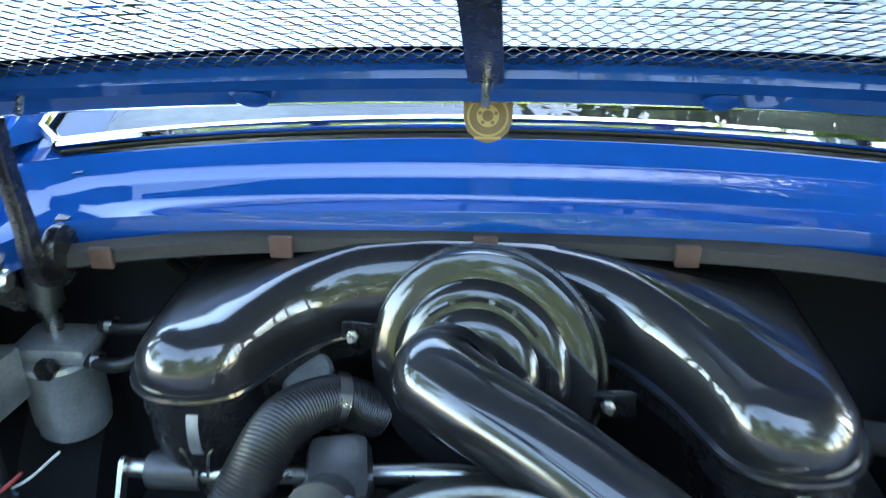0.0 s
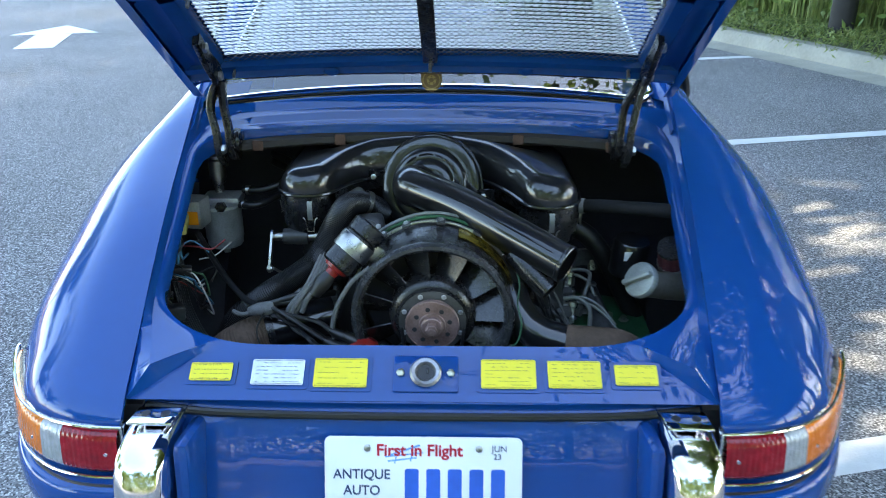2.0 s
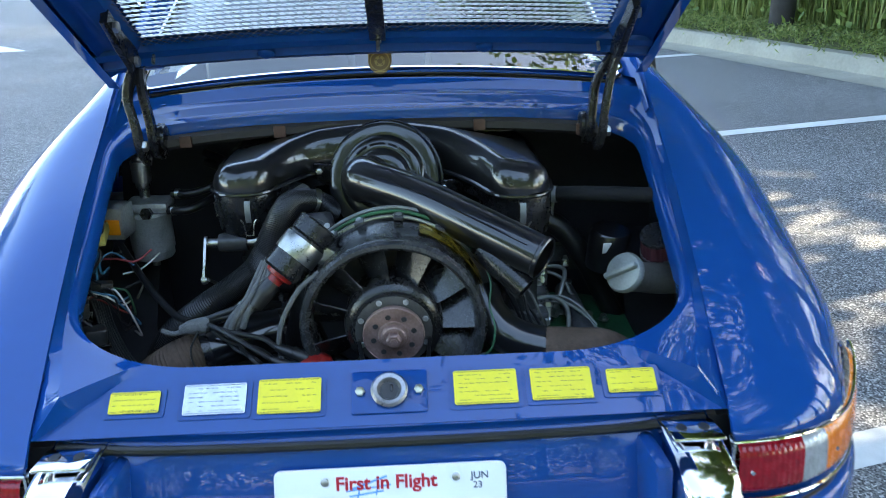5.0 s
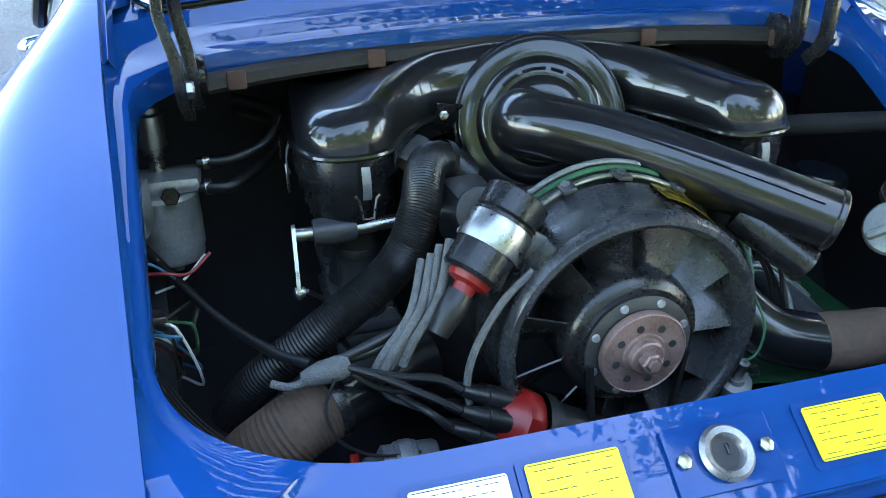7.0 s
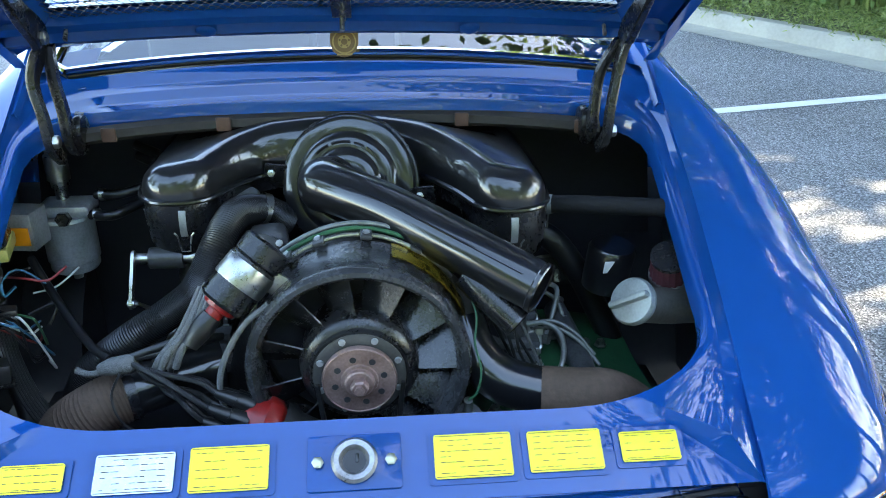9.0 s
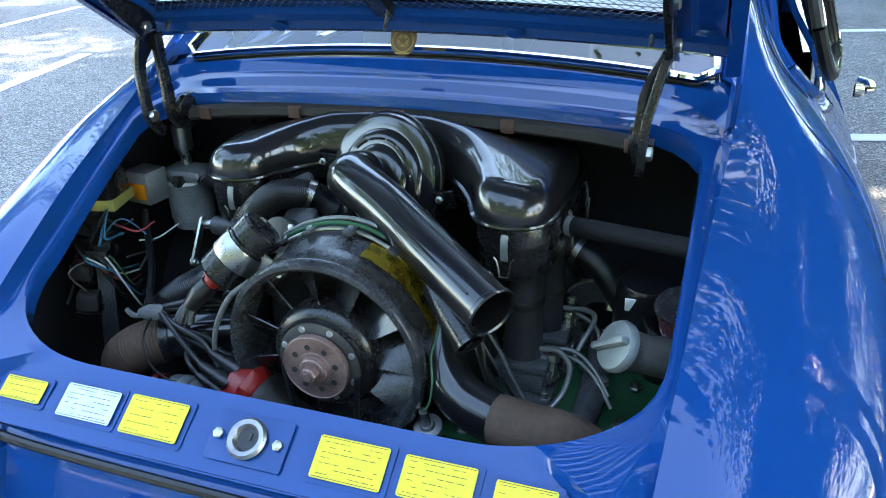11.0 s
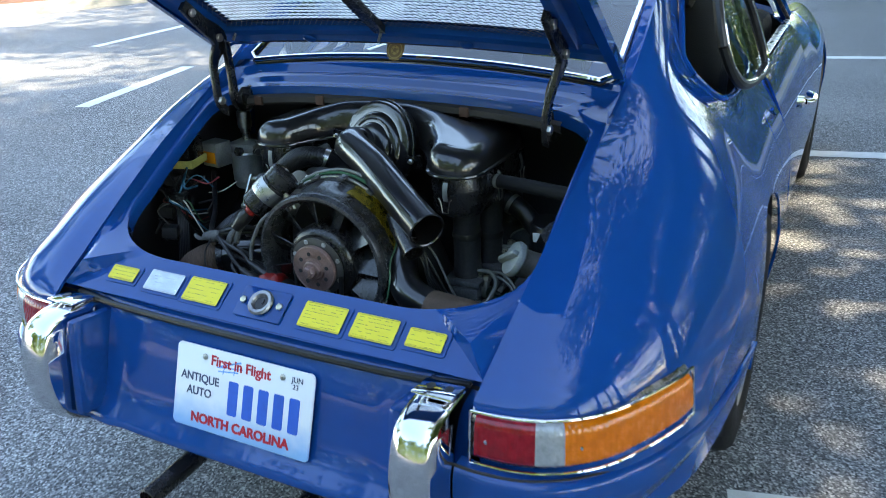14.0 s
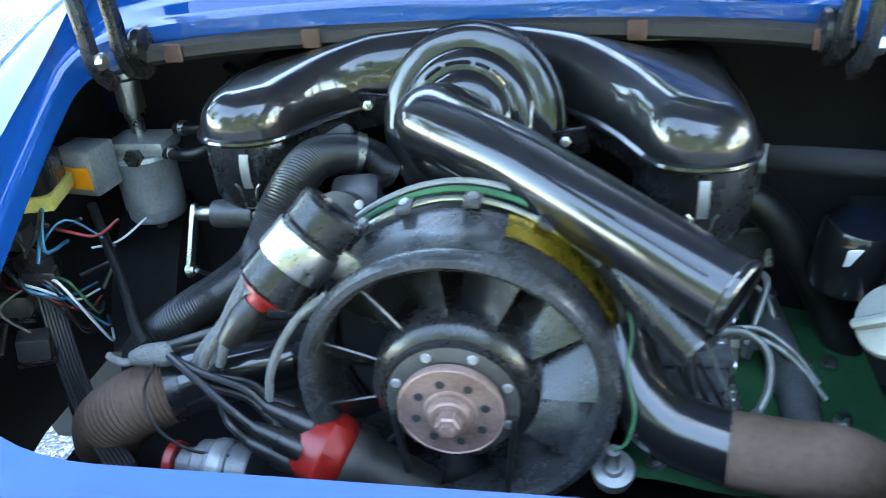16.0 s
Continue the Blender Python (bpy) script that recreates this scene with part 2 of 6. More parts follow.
# ---- ground ----
def asphalt():
    m = bpy.data.materials.new("asphalt")
    m.use_nodes = True
    n, l = m.node_tree.nodes, m.node_tree.links
    b = n["Principled BSDF"]
    tc = n.new("ShaderNodeTexCoord")
    vor = n.new("ShaderNodeTexVoronoi"); vor.inputs["Scale"].default_value = 215
    fine = n.new("ShaderNodeTexNoise"); fine.inputs["Scale"].default_value = 160; fine.inputs["Detail"].default_value = 3
    wide = n.new("ShaderNodeTexNoise"); wide.inputs["Scale"].default_value = 0.9; wide.inputs["Detail"].default_value = 6
    for q in (vor, fine, wide):
        l.new(tc.outputs["Object"], q.inputs["Vector"])
    r1 = n.new("ShaderNodeValToRGB")
    r1.color_ramp.elements[0].position, r1.color_ramp.elements[0].color = 0.12, (0.045, 0.046, 0.050, 1)
    e = r1.color_ramp.elements.new(0.6); e.color = (0.185, 0.188, 0.198, 1)
    r1.color_ramp.elements[2].position, r1.color_ramp.elements[2].color = 0.95, (0.55, 0.55, 0.55, 1)
    l.new(vor.outputs["Color"], r1.inputs[0])
    mx = n.new("ShaderNodeMix"); mx.data_type = 'RGBA'; mx.blend_type = 'OVERLAY'
    mx.inputs[0].default_value = 0.55
    l.new(r1.outputs[0], mx.inputs[6]); l.new(fine.outputs[0], mx.inputs[7])
    mw = n.new("ShaderNodeMix"); mw.data_type = 'RGBA'; mw.blend_type = 'SOFT_LIGHT'; mw.inputs[0].default_value = 0.5
    l.new(mx.outputs[2], mw.inputs[6]); l.new(wide.outputs[0], mw.inputs[7])
    l.new(mw.outputs[2], b.inputs["Base Color"])
    b.inputs["Roughness"].default_value = 0.9
    b.inputs["Specular IOR Level"].default_value = 0.12
    bp = n.new("ShaderNodeBump"); bp.inputs["Strength"].default_value = 0.5; bp.inputs["Distance"].default_value = 0.004
    l.new(vor.outputs["Distance"], bp.inputs["Height"]); l.new(bp.outputs[0], b.inputs["Normal"])
    return m


ASPHALT = asphalt()
bm = bmesh.new()
bmesh.ops.create_grid(bm, x_segments=8, y_segments=8, size=150)
bm.transform(Matrix.Translation((0, 0, GROUND)))
tagged(mesh_object("ground", bm, ASPHALT, smooth=0), "grey speckled asphalt of a car park", "ground", kind="structure")
LINE = material("road_paint", (0.62, 0.63, 0.63), 0.7, 0, 0, 0.15, 3, 0.3, 150, spec=0.3)


def stripe(p, q, w, name="parking_line"):
    p, q = Vector((*p, GROUND + 0.004)), Vector((*q, GROUND + 0.004))
    d = (q - p).normalized(); s = Vector((-d.y, d.x, 0)) * w / 2
    b = grid([[p - s, p + s], [q - s, q + s]])
    return tagged(mesh_object(name, b, LINE, smooth=0), "white painted line on the asphalt", "marking", kind="structure")


stripe((0.80, 0.68), (6.0, 1.93), 0.125)
stripe((-0.2, 3.45), (6.0, 4.85), 0.11)
stripe((-0.2, 6.35), (4.0, 7.3), 0.11)
stripe((-4.22, 3.15), (-4.58, 4.68), 0.125)
stripe((-6.5, 5.3), (-6.66, 6.9), 0.125)

# ---- the car's body ----
car = thing("car", "blue 1970s coupe with its rear engine lid propped open", "car", at=(0, 0, GROUND))
car.location = (0, 0, 0)


def mirror(bm):
    for v in bm.verts:
        v.co.x = -v.co.x
    bmesh.ops.reverse_faces(bm, faces=bm.faces[:])
    return bm


# cross-sections of the rear quarter, from the crease beside the lid down to the waist: y, then (x, z)
SECTIONS = [
    (0.012, (.462, .664), (.466, .656), (.470, .62), (.472, .56), (.472, .50)),
    (0.020, (.464, .668), (.500, .662), (.530, .645), (.535, .57), (.535, .50)),
    (0.046, (.467, .686), (.530, .684), (.582, .662), (.598, .58), (.600, .50)),
    (0.092, (.470, .712), (.550, .712), (.618, .677), (.645, .59), (.648, .50)),
    (0.164, (.475, .755), (.560, .752), (.642, .697), (.685, .60), (.690, .50)),
    (0.256, (.481, .808), (.570, .798), (.665, .732), (.720, .62), (.730, .50)),
    (0.40, (.490, .885), (.585, .858), (.685, .772), (.750, .64), (.765, .50)),
    (0.58, (.503, .962), (.600, .925), (.700, .822), (.775, .66), (.790, .50)),
    (0.75, (.505, 1.055), (.575, .985), (.685, .865), (.780, .68), (.797, .50)),
    (1.00, (.490, 1.19), (.557, 1.02), (.663, .88), (.775, .69), (.797, .50)),
    (1.30, (.470, 1.29), (.590, 1.02), (.665, .885), (.765, .70), (.790, .50)),
    (1.60, (.462, 1.33), (.595, 1.02), (.667, .885), (.765, .70), (.787, .50)),
]
WHEEL_Y, WHEEL_R, ARCH_R = 0.985, 0.312, 0.352
FRONT_WHEEL_Y = WHEEL_Y + 2.27
AXLE_Z = GROUND + WHEEL_R


def section_at(y, table):
    ys = [s[0] for s in table]
    k = len(table[0]) - 1
    i = min(max(np.searchsorted(ys, y) - 1, 0), len(ys) - 2)
    pts = []
    for j in range(1, k + 1):
        quad = []
        for q in (max(i - 1, 0), i, i + 1, min(i + 2, len(ys) - 1)):
            quad.append((ys[q], *table[q][j]))
        (ya, *a), (yb, *b), (yc, *c), (yd, *d) = quad
        t = (y - yb) / (yc - yb)
        h = yc - yb
        out = []
        for e in range(2):
            m0 = (c[e] - a[e]) / max(yc - ya, 1e-6) * h
            m1 = (d[e] - b[e]) / max(yd - yb, 1e-6) * h
            out.append((2 * t**3 - 3 * t**2 + 1) * b[e] + (t**3 - 2 * t**2 + t) * m0 + (-2 * t**3 + 3 * t**2) * c[e] + (t**3 - t**2) * m1)
        out[0] += 0.024 * min(max((out[0] - 0.5) / 0.12, 0), 1) * min(max((0.9 - y) / 0.6, 0), 1)
        pts.append(out)
    return pts


def side_low(y):
    """The lower edge of the body side: bumper line, wheel arches, sill."""
    low = 0.43 + 0.075 * min(max((y - 0.25) / 0.38, 0), 1) if y < 0.64 else 0.26
    for c in (WHEEL_Y, FRONT_WHEEL_Y):
        if abs(y - c) < ARCH_R:
            low = max(low, AXLE_Z + math.sqrt(ARCH_R**2 - (y - c) ** 2) * 0.98)
    return low


def side_sheet(table, ys, n=22):
    rows = []
    for y in ys:
        pts = section_at(y, table)
        low = side_low(y)
        curve = smooth_path([(x, 0, z) for x, z in pts], 60)
        xb = curve[-1].x
        curve += [Vector((xb - 0.035 * ((0.5 - z) / 0.24) ** 2, 0, z)) for z in np.linspace(0.49, 0.24, 14)]
        curve = [c for c in curve if c.z >= low] + [Vector((np.interp(-low, [-c.z for c in curve], [c.x for c in curve]), 0, low))]
        d = np.cumsum([0] + [(a - b).length for a, b in zip(curve, curve[1:])])
        rows.append([(np.interp(s, d, [c.x for c in curve]), y, np.interp(s, d, [c.z for c in curve])) for s in np.linspace(0, d[-1], n)])
    return rows


def stations(a, b, step):
    """Even steps along y, with closer ones at the arches."""
    ys = set(np.round(np.linspace(a, b, int((b - a) / step) + 1), 4))
    for c in (WHEEL_Y, FRONT_WHEEL_Y):
        for k in range(0, 25):
            y = c - ARCH_R * math.cos(math.pi * k / 24)
            if a < y < b:
                ys.add(round(y, 4))
        for y in (c - ARCH_R - 0.001, c + ARCH_R + 0.001):
            if a < y < b:
                ys.add(round(y, 4))
    return sorted(ys)


QUARTER = [(0.96, 0.985), (1.01, 0.932), (1.09, 0.910), (1.25, 0.910), (1.40, 0.925), (1.42, 0.95), (1.36, 1.08), (1.27, 1.19), (1.19, 1.235), (1.12, 1.22), (1.045, 1.13), (0.975, 1.04)]


def rear_quarter(side):
    ys = [0.012, 0.0132, 0.015, 0.0175, 0.020, 0.025, 0.031, 0.038, 0.046] + [y for y in stations(0.054, 1.54, 0.03)]
    b = grid(side_sheet(SECTIONS, ys, 30))
    punch(b, QUARTER, 0)
    thicken(b, -0.006)
    if side < 0:
        mirror(b)
    return b


for side in (1, -1):
    q = part("rear_quarter_panel", rear_quarter(side), BLUE, car)

# the deck round the engine opening: a rim between the crease and the opening
def rim_z(y, x):
    """Height of the edge of the engine opening."""
    base = np.interp(y, [0.03, 0.15, 0.22, 0.30, 0.40, 0.48, 0.54, 0.62, 0.70], [0.700, 0.739, 0.760, 0.801, 0.861, 0.906, 0.937, 0.966, 1.02])
    crown = 0.024 * max(0, (y - 0.25) / 0.37) * (1 - (x / 0.47) ** 2)
    return base + crown


def crease(y):
    return section_at(y, SECTIONS)[0]


def deck_sheet():
    """Rows from the crease, down the gutter wall, to the rounded rim and its inner lip, by direction from the middle."""
    rows_in, rows_out = [], []
    N = 128
    cy = 0.37
    inner_loop = []                         # wide soft corners at the tail, tighter ones under the window
    for x, y, rx, ry, a0 in ((.472, .612, .105, .065, 0), (-.480, .612, .105, .065, 90), (-.472, .130, .21, .150, 180), (.468, .130, .21, .150, 270)):
        for k in range(21):
            a = radians(a0 + 90 * k / 20)
            inner_loop.append((x - math.copysign(rx, x) + rx * math.cos(a), y - math.copysign(ry, y - .4) + ry * math.sin(a)))
    outer_loop = [(x, y + 0.36) for x, y in outline(0.985, 0.66, 0.004, 20)]

    def ray(loop, a):
        best = None
        d = (math.cos(a), math.sin(a))
        for i, p in enumerate(loop):
            q = loop[(i + 1) % len(loop)]
            ex, ey = q[0] - p[0], q[1] - p[1]
            det = d[0] * -ey + ex * d[1]
            if abs(det) < 1e-12:
                continue
            px, py = p[0], p[1] - cy
            t = (px * -ey + ex * py) / det
            s = (d[0] * py - d[1] * px) / det
            if t > 0 and -1e-9 <= s <= 1 + 1e-9:
                best = t if best is None else max(best, t)
        return best * d[0], cy + best * d[1]
    corners = [math.atan2(y - cy, x) for x, y in ((0.4925, 0.69), (-0.4925, 0.69), (-0.4925, 0.03), (0.4925, 0.03))]
    angles = sorted(list(np.linspace(-math.pi, math.pi, N, endpoint=False)) + corners)
    rows = [[] for _ in range(12)]
    for a in angles:
        ix, iy = ray(inner_loop, a)
        ox, oy = ray(outer_loop, a)
        I = Vector((ix, iy, rim_z(iy, ix)))
        if oy > 0.685:
            O = Vector((ox, 0.692 - 0.02 * (ox / 0.5) ** 4, 1.03 - 0.03 * (ox / 0.5) ** 2))
            drop = 0.0
        elif oy < 0.035:
            O = Vector((ox * 0.945, 0.048, 0.678))
            drop = 0.0
        else:
            x, z = crease(min(oy, 0.66))
            O = Vector((math.copysign(x, ox), oy, z))
            drop = 1.0
        w = O - I
        g = I + w * 0.72                    # foot of the gutter wall
        if oy > 0.685:
            g.z -= 0.007
        if drop:
            g.z = I.z + (O.z - I.z) * 0.12
        e = I + w * 0.16
        e.z = I.z + (g.z - I.z) * (0.3 if drop else 0.222) + 0.001 * drop
        c = Vector((0, 0.384, 0)); dirn = Vector((c.x - I.x, c.y - I.y, 0)).normalized()
        lip = I + dirn * 0.003 - Vector((0, 0, 0.006))
        low = I + dirn * 0.004 - Vector((0, 0, 0.03))
        m = I + w * 0.45
        m.z = I.z + (g.z - I.z) * 0.625 + 0.001 * drop
        n2 = I + w * 0.60
        n2.z = (g.z + m.z) / 2
        mids = [g, g.lerp(n2, .5), n2, n2.lerp(m, .5), m, m.lerp(e, .5), e, e.lerp(I, .5)]
        if oy > 0.685:                      # two pressed steps under the rear window
            k = min(1, (0.4925 - abs(ox)) / .05)
            steps = ((.97, .93), (.86, .52), (.82, .47), (.60, .40), (.55, .36), (.44, .06), (.38, .02), (.12, .0))
            mids = [q.lerp(Vector((I.x + w.x * f, I.y + w.y * f, I.z + w.z * h)), max(k, 0)) for q, (f, h) in zip(mids, steps)]
        for k, p in enumerate([O] + mids + [I, lip, low]):
            rows[k].append(p)
    return grid(rows, closed_v=True)


part("engine_deck", thicken(deck_sheet(), 0.002), BLUE, car)

# tail panel with the number plate between the overriders
def tail_panel():
    prof = [(0.048, .677), (0.055, .662), (0.044, .650), (0.034, .63), (0.020, .59), (0.004, .54), (-0.014, .49), (-0.035, .462), (-0.047, .445), (-0.037, .431), (0.03, .425)]
    rows = []
    for x in np.linspace(-0.45, 0.45, 61):
        r = []
        edge = min(max((abs(x) - 0.29) / 0.03, 0), 1)
        for y, z in prof:
            bulge = -0.006 * edge * min(max((0.66 - z) / 0.03, 0), 1)
            r.append((x, y + bulge + 0.02 * (x / 0.45) ** 4, z))
        rows.append([Vector(p) for p in smooth_path(r, 40)])
    return grid(rows)


part("tail_panel", thicken(tail_panel(), 0.002), BLUE, car)
part("lid_seal", tube([(-0.44, 0.052, .664), (-0.3, 0.040, .659), (0, 0.036, .658), (0.3, 0.040, .659), (0.44, 0.052, .664)], 0.0065, 8, 40), RUBBER, car, "dirty black rubber lid seal")

# wrap-round rear bumper wings
PLAN = [(.445, -.036), (.50, -.036), (.575, -.020), (.645, .026), (.703, .10), (.745, .19), (.782, .32), (.806, .47), (.816, .625)]


def bumper_wing(side):
    path = smooth_path([(x, y, 0) for x, y in PLAN], 44)
    rows = []
    for i, p in enumerate(path):
        u = i / 43
        t = (path[min(i + 1, 43)] - path[max(i - 1, 0)]).normalized()
        nrm = Vector((t.y, -t.x, 0))
        top = 0.566 - 0.032 * u - 0.012 * max(0, u - 0.9) / 0.1
        bot = 0.432 + 0.085 * (max(0, u - 0.25) / 0.75) ** 1.9
        h = top - bot
        prof = [(-0.035, top + 0.002), (-0.012, top), (-0.003, top - 0.09 * h), (0.0, top - 0.37 * h), (-0.004, top - 0.55 * h), (-0.012, bot + 0.22 * h), (-0.028, bot), (-0.06, bot)]
        rows.append(smooth_path([p + nrm * o + Vector((0, 0, z)) for o, z in prof], 20))
    b = grid(rows)
    thicken(b, 0.002)
    return b if side > 0 else mirror(b)


for side in (1, -1):
    part("rear_bumper_wing", bumper_wing(side), BLUE, car)
    path = smooth_path([(x, y, 0) for x, y in PLAN], 44)
    # dark strip drawn in for the shaded gap between bumper and body
    b = tube([p + Vector((-.016, .013, 0.567 - 0.032 * i / 43)) for i, p in enumerate(path)], 0.0028, 8, caps=False)
    part("bumper_shade_strip", b if side > 0 else mirror(b), RUBBER, car, "thin dark strip standing in for the shaded gap over the bumper")


def overrider(side):
    """Chrome overrider: a curved bar with a rounded front."""
    prof = smooth_path([(0.02, .672), (-0.045, .668), (-0.085, .652), (-0.106, .61), (-0.113, .555), (-0.106, .50), (-0.088, .462), (-0.05, .432)], 30)
    rows = []
    for y, z in [(p.x, p.y) for p in [Vector((a[0], a[1], 0)) for a in prof]]:
        r = []
        for x, d in ((-0.036, 0.09), (-0.036, 0.008), (-0.030, 0.001), (-0.015, -0.002), (0.0, -0.003), (0.015, -0.002), (0.030, 0.001), (0.036, 0.008), (0.036, 0.09)):
            r.append((0.407 + x, y + d, z - (min(d, .02) * 0.4 if z > 0.6 else 0)))
        rows.append(r)
    b = grid(rows)
    thicken(b, 0.002)
    return b if side > 0 else mirror(b)


for side in (1, -1):
    o = part("overrider", overrider(side), CHROME, car, "polished chrome overrider")
    b = block((0.026, 0.11, 0.20), pose(0.356, -0.010, 0.556, -8), 0.012)
    part("overrider_side", b if side > 0 else mirror(b), BLUE_WORN, car)
    b = block((0.07, 0.055, 0.005), pose(0.407, 0.004, 0.677, -8), 0.002)
    bracket = part("overrider_bracket", b if side > 0 else mirror(b), CHROME, car, "dark-reflecting bracket with two oval holes")
    # raised dark discs: the shade inside the two holes, put in as colour
    for dx in (-.015, .016):
        b = lathe([(.0085, 0), (.0085, .0012), (.0, .0012)], pose(.407 + dx, .008, .679, -8) @ Matrix.Diagonal((.8, 1.15, 1, 1)), 16)
        part("bolt_hole_disc", b if side > 0 else mirror(b), INNER_DARK, bracket)

# ---- engine lid, propped open ----
LID_PIVOT = Vector((0, 0.655, 1.033))
LID_UP = Vector((0, -0.82, 0.572)).normalized()        # along the lid, from its hinge to its free edge
LID_OUT = Vector((0, 0.572, 0.82)).normalized()        # the painted outer side


def on_lid(x, s, d=0.0):
    """A point of the lid: x across, s along from the hinge, d out from its inner face; the lid is crowned."""
    crown = 0.022 * (1 - (x / 0.5) ** 2)
    return LID_PIVOT + Vector((x, 0, 0)) + LID_UP * s + LID_OUT * (d + crown)


lid = part("engine_lid", grid([[on_lid(x, s, 0.028) for x in np.linspace(-w, w, 25)] for s, w in [(.05, .495), (.1, .50), (.125, .50)]]), BLUE, car, "propped-up blue engine lid")
GR0, GR1, GRW = 0.125, 0.375, 0.405                     # grille opening in the lid


def lid_frame():
    b = bmesh.new()
    # inner pressed frame as four rails with raised edges
    def rail(x0, x1, s0, s1):
        r = []
        n = max(2, int((x1 - x0) / 0.04) + 1)
        for x in np.linspace(x0, x1, n):
            q = []
            for k, (f, d) in enumerate(((0, 0.02), (0.06, 0.0), (0.3, -0.004), (0.45, 0.006), (0.6, 0.006), (0.75, -0.004), (0.94, 0.0), (1, 0.02))):
                q.append(on_lid(x, s0 + (s1 - s0) * f, d))
            r.append(q)
        grid(r, b)
    rail(-0.49, 0.49, 0.058, GR0)
    rail(-0.49, 0.49, GR1, 0.60)
    for sg in (-1, 1):
        r = []
        for s in np.linspace(GR0 - 0.005, GR1 + 0.005, 9):
            r.append([on_lid(sg * (GRW + (0.49 - GRW) * f), s, d) for f, d in ((0, 0.02), (0.1, 0), (0.4, -0.004), (0.5, 0.008), (0.75, 0.008), (0.9, 0), (1, 0.02))])
        grid(r, b)
    return b


part("inner_frame", lid_frame(), BLUE_WORN, lid)
part("outer_skin", grid([[on_lid(x, s, 0.03) for x in np.linspace(-.5, .5, 25)] for s in (GR1, .5, .62)]), BLUE, lid)
for sg in (-1, 1):
    part("lid_side", thicken(grid([[on_lid(sg * x, s, d) for x, d in ((GRW, 0.03), (0.49, 0.03), (0.505, 0.022), (0.505, 0.0), (0.485, -0.004))] for s in np.linspace(0, 0.62, 12)]), 0.002), BLUE, lid)
part("grille_bar", grid([[on_lid(x, s, d) for x, d in ((-0.014, 0.012), (-0.014, -0.002), (0.014, -0.002), (0.014, 0.012))] for s in np.linspace(GR0 - .01, GR1 + .01, 6)]), BLACK_SATIN, lid, "black centre bar of the grille")
MESH = material("grille_mesh_steel", (0.03, 0.03, 0.032), 0.4, 0.6, 0, 0.2, 40)


def grille_mesh():
    """Expanded mesh: rows of wavy wires that touch to make flat diamonds."""
    b = bmesh.new()
    rows_n = 30
    pitch = (GR1 - GR0) / rows_n
    wave = 0.0145
    nx = int(2 * GRW / (wave / 4))
    for k in range(rows_n + 1):
        s0 = GR0 + k * pitch
        top, bot = [], []
        ph = math.pi * (k % 2)
        for i in range(nx + 1):
            x = -GRW + 2 * GRW * i / nx
            q = math.cos(2 * math.pi * x / wave + ph)
            s = s0 + 0.42 * pitch * q
            top.append(on_lid(x, s, 0.012)); bot.append(on_lid(x, s + 0.0010, 0.0105))
        grid([top, bot], b)
    return b


part("grille", grille_mesh(), MESH, lid, "expanded metal air grille")

SLAT = material("anodised_slats", (0.55, 0.55, 0.56), 0.4, 0.1, 0, 0.08, 30)
n_slat = 18
for k in range(n_slat):
    s0 = GR0 + (GR1 - GR0) * k / n_slat
    st = (GR1 - GR0) / n_slat
    b = grid([[on_lid(x, s0 + st * f, d) for f, d in ((0.0, 0.031), (0.35, 0.027), (0.70, 0.021))] for x in np.linspace(-GRW, GRW, 17)])
    part("grille_slat", b, SLAT, lid)

# ---- lamps, wheels, glass, doors and the rest of the car ----
RED_LENS = material("red_lens", (0.26, 0.002, 0.010), 0.25, 0, 1.0, 0.3, 60, 0.0, 300, spec=0.1)
AMBER_LENS = material("amber_lens", (0.60, 0.14, 0.003), 0.25, 0, 1.0, 0.2, 60, 0.0, 300, spec=0.1)
CLEAR_LENS = material("clear_lens", (0.34, 0.35, 0.37), 0.12, 0.2, 0.8, 0.3, 80, 0.3, 300)
TRIM = material("dull_bright_trim", (0.30, 0.31, 0.32), 0.28, 1.0, 0, 0.1, 30)


def lamp_plan(n=48):
    return smooth_path([(.462, .004, 0), (.53, .008, 0), (.592, .028, 0), (.650, .072, 0), (.696, .14, 0), (.729, .205, 0), (.742, .245, 0)], n)


def lamp_strip(i0, i1, top, bot, out, ribs=0.0, n=48):
    path = lamp_plan(n)
    rows = []
    for i in range(i0, i1 + 1):
        p = path[i]
        t = (path[min(i + 1, n - 1)] - path[max(i - 1, 0)]).normalized()
        nr = Vector((t.y, -t.x, 0))
        u = i / (n - 1)
        zt, zb = top + 0.008 * u, bot + 0.012 * u * u
        r = []
        for k in range(13):
            f = k / 12
            o = out * (1 - (2 * f - 1) ** 6) + 0.009 * f + (ribs if i % 4 < 2 else 0)
            r.append(p + nr * (o - 0.012) + Vector((0, 0, zt + (zb - zt) * f)))
        rows.append(r)
    return grid(rows)


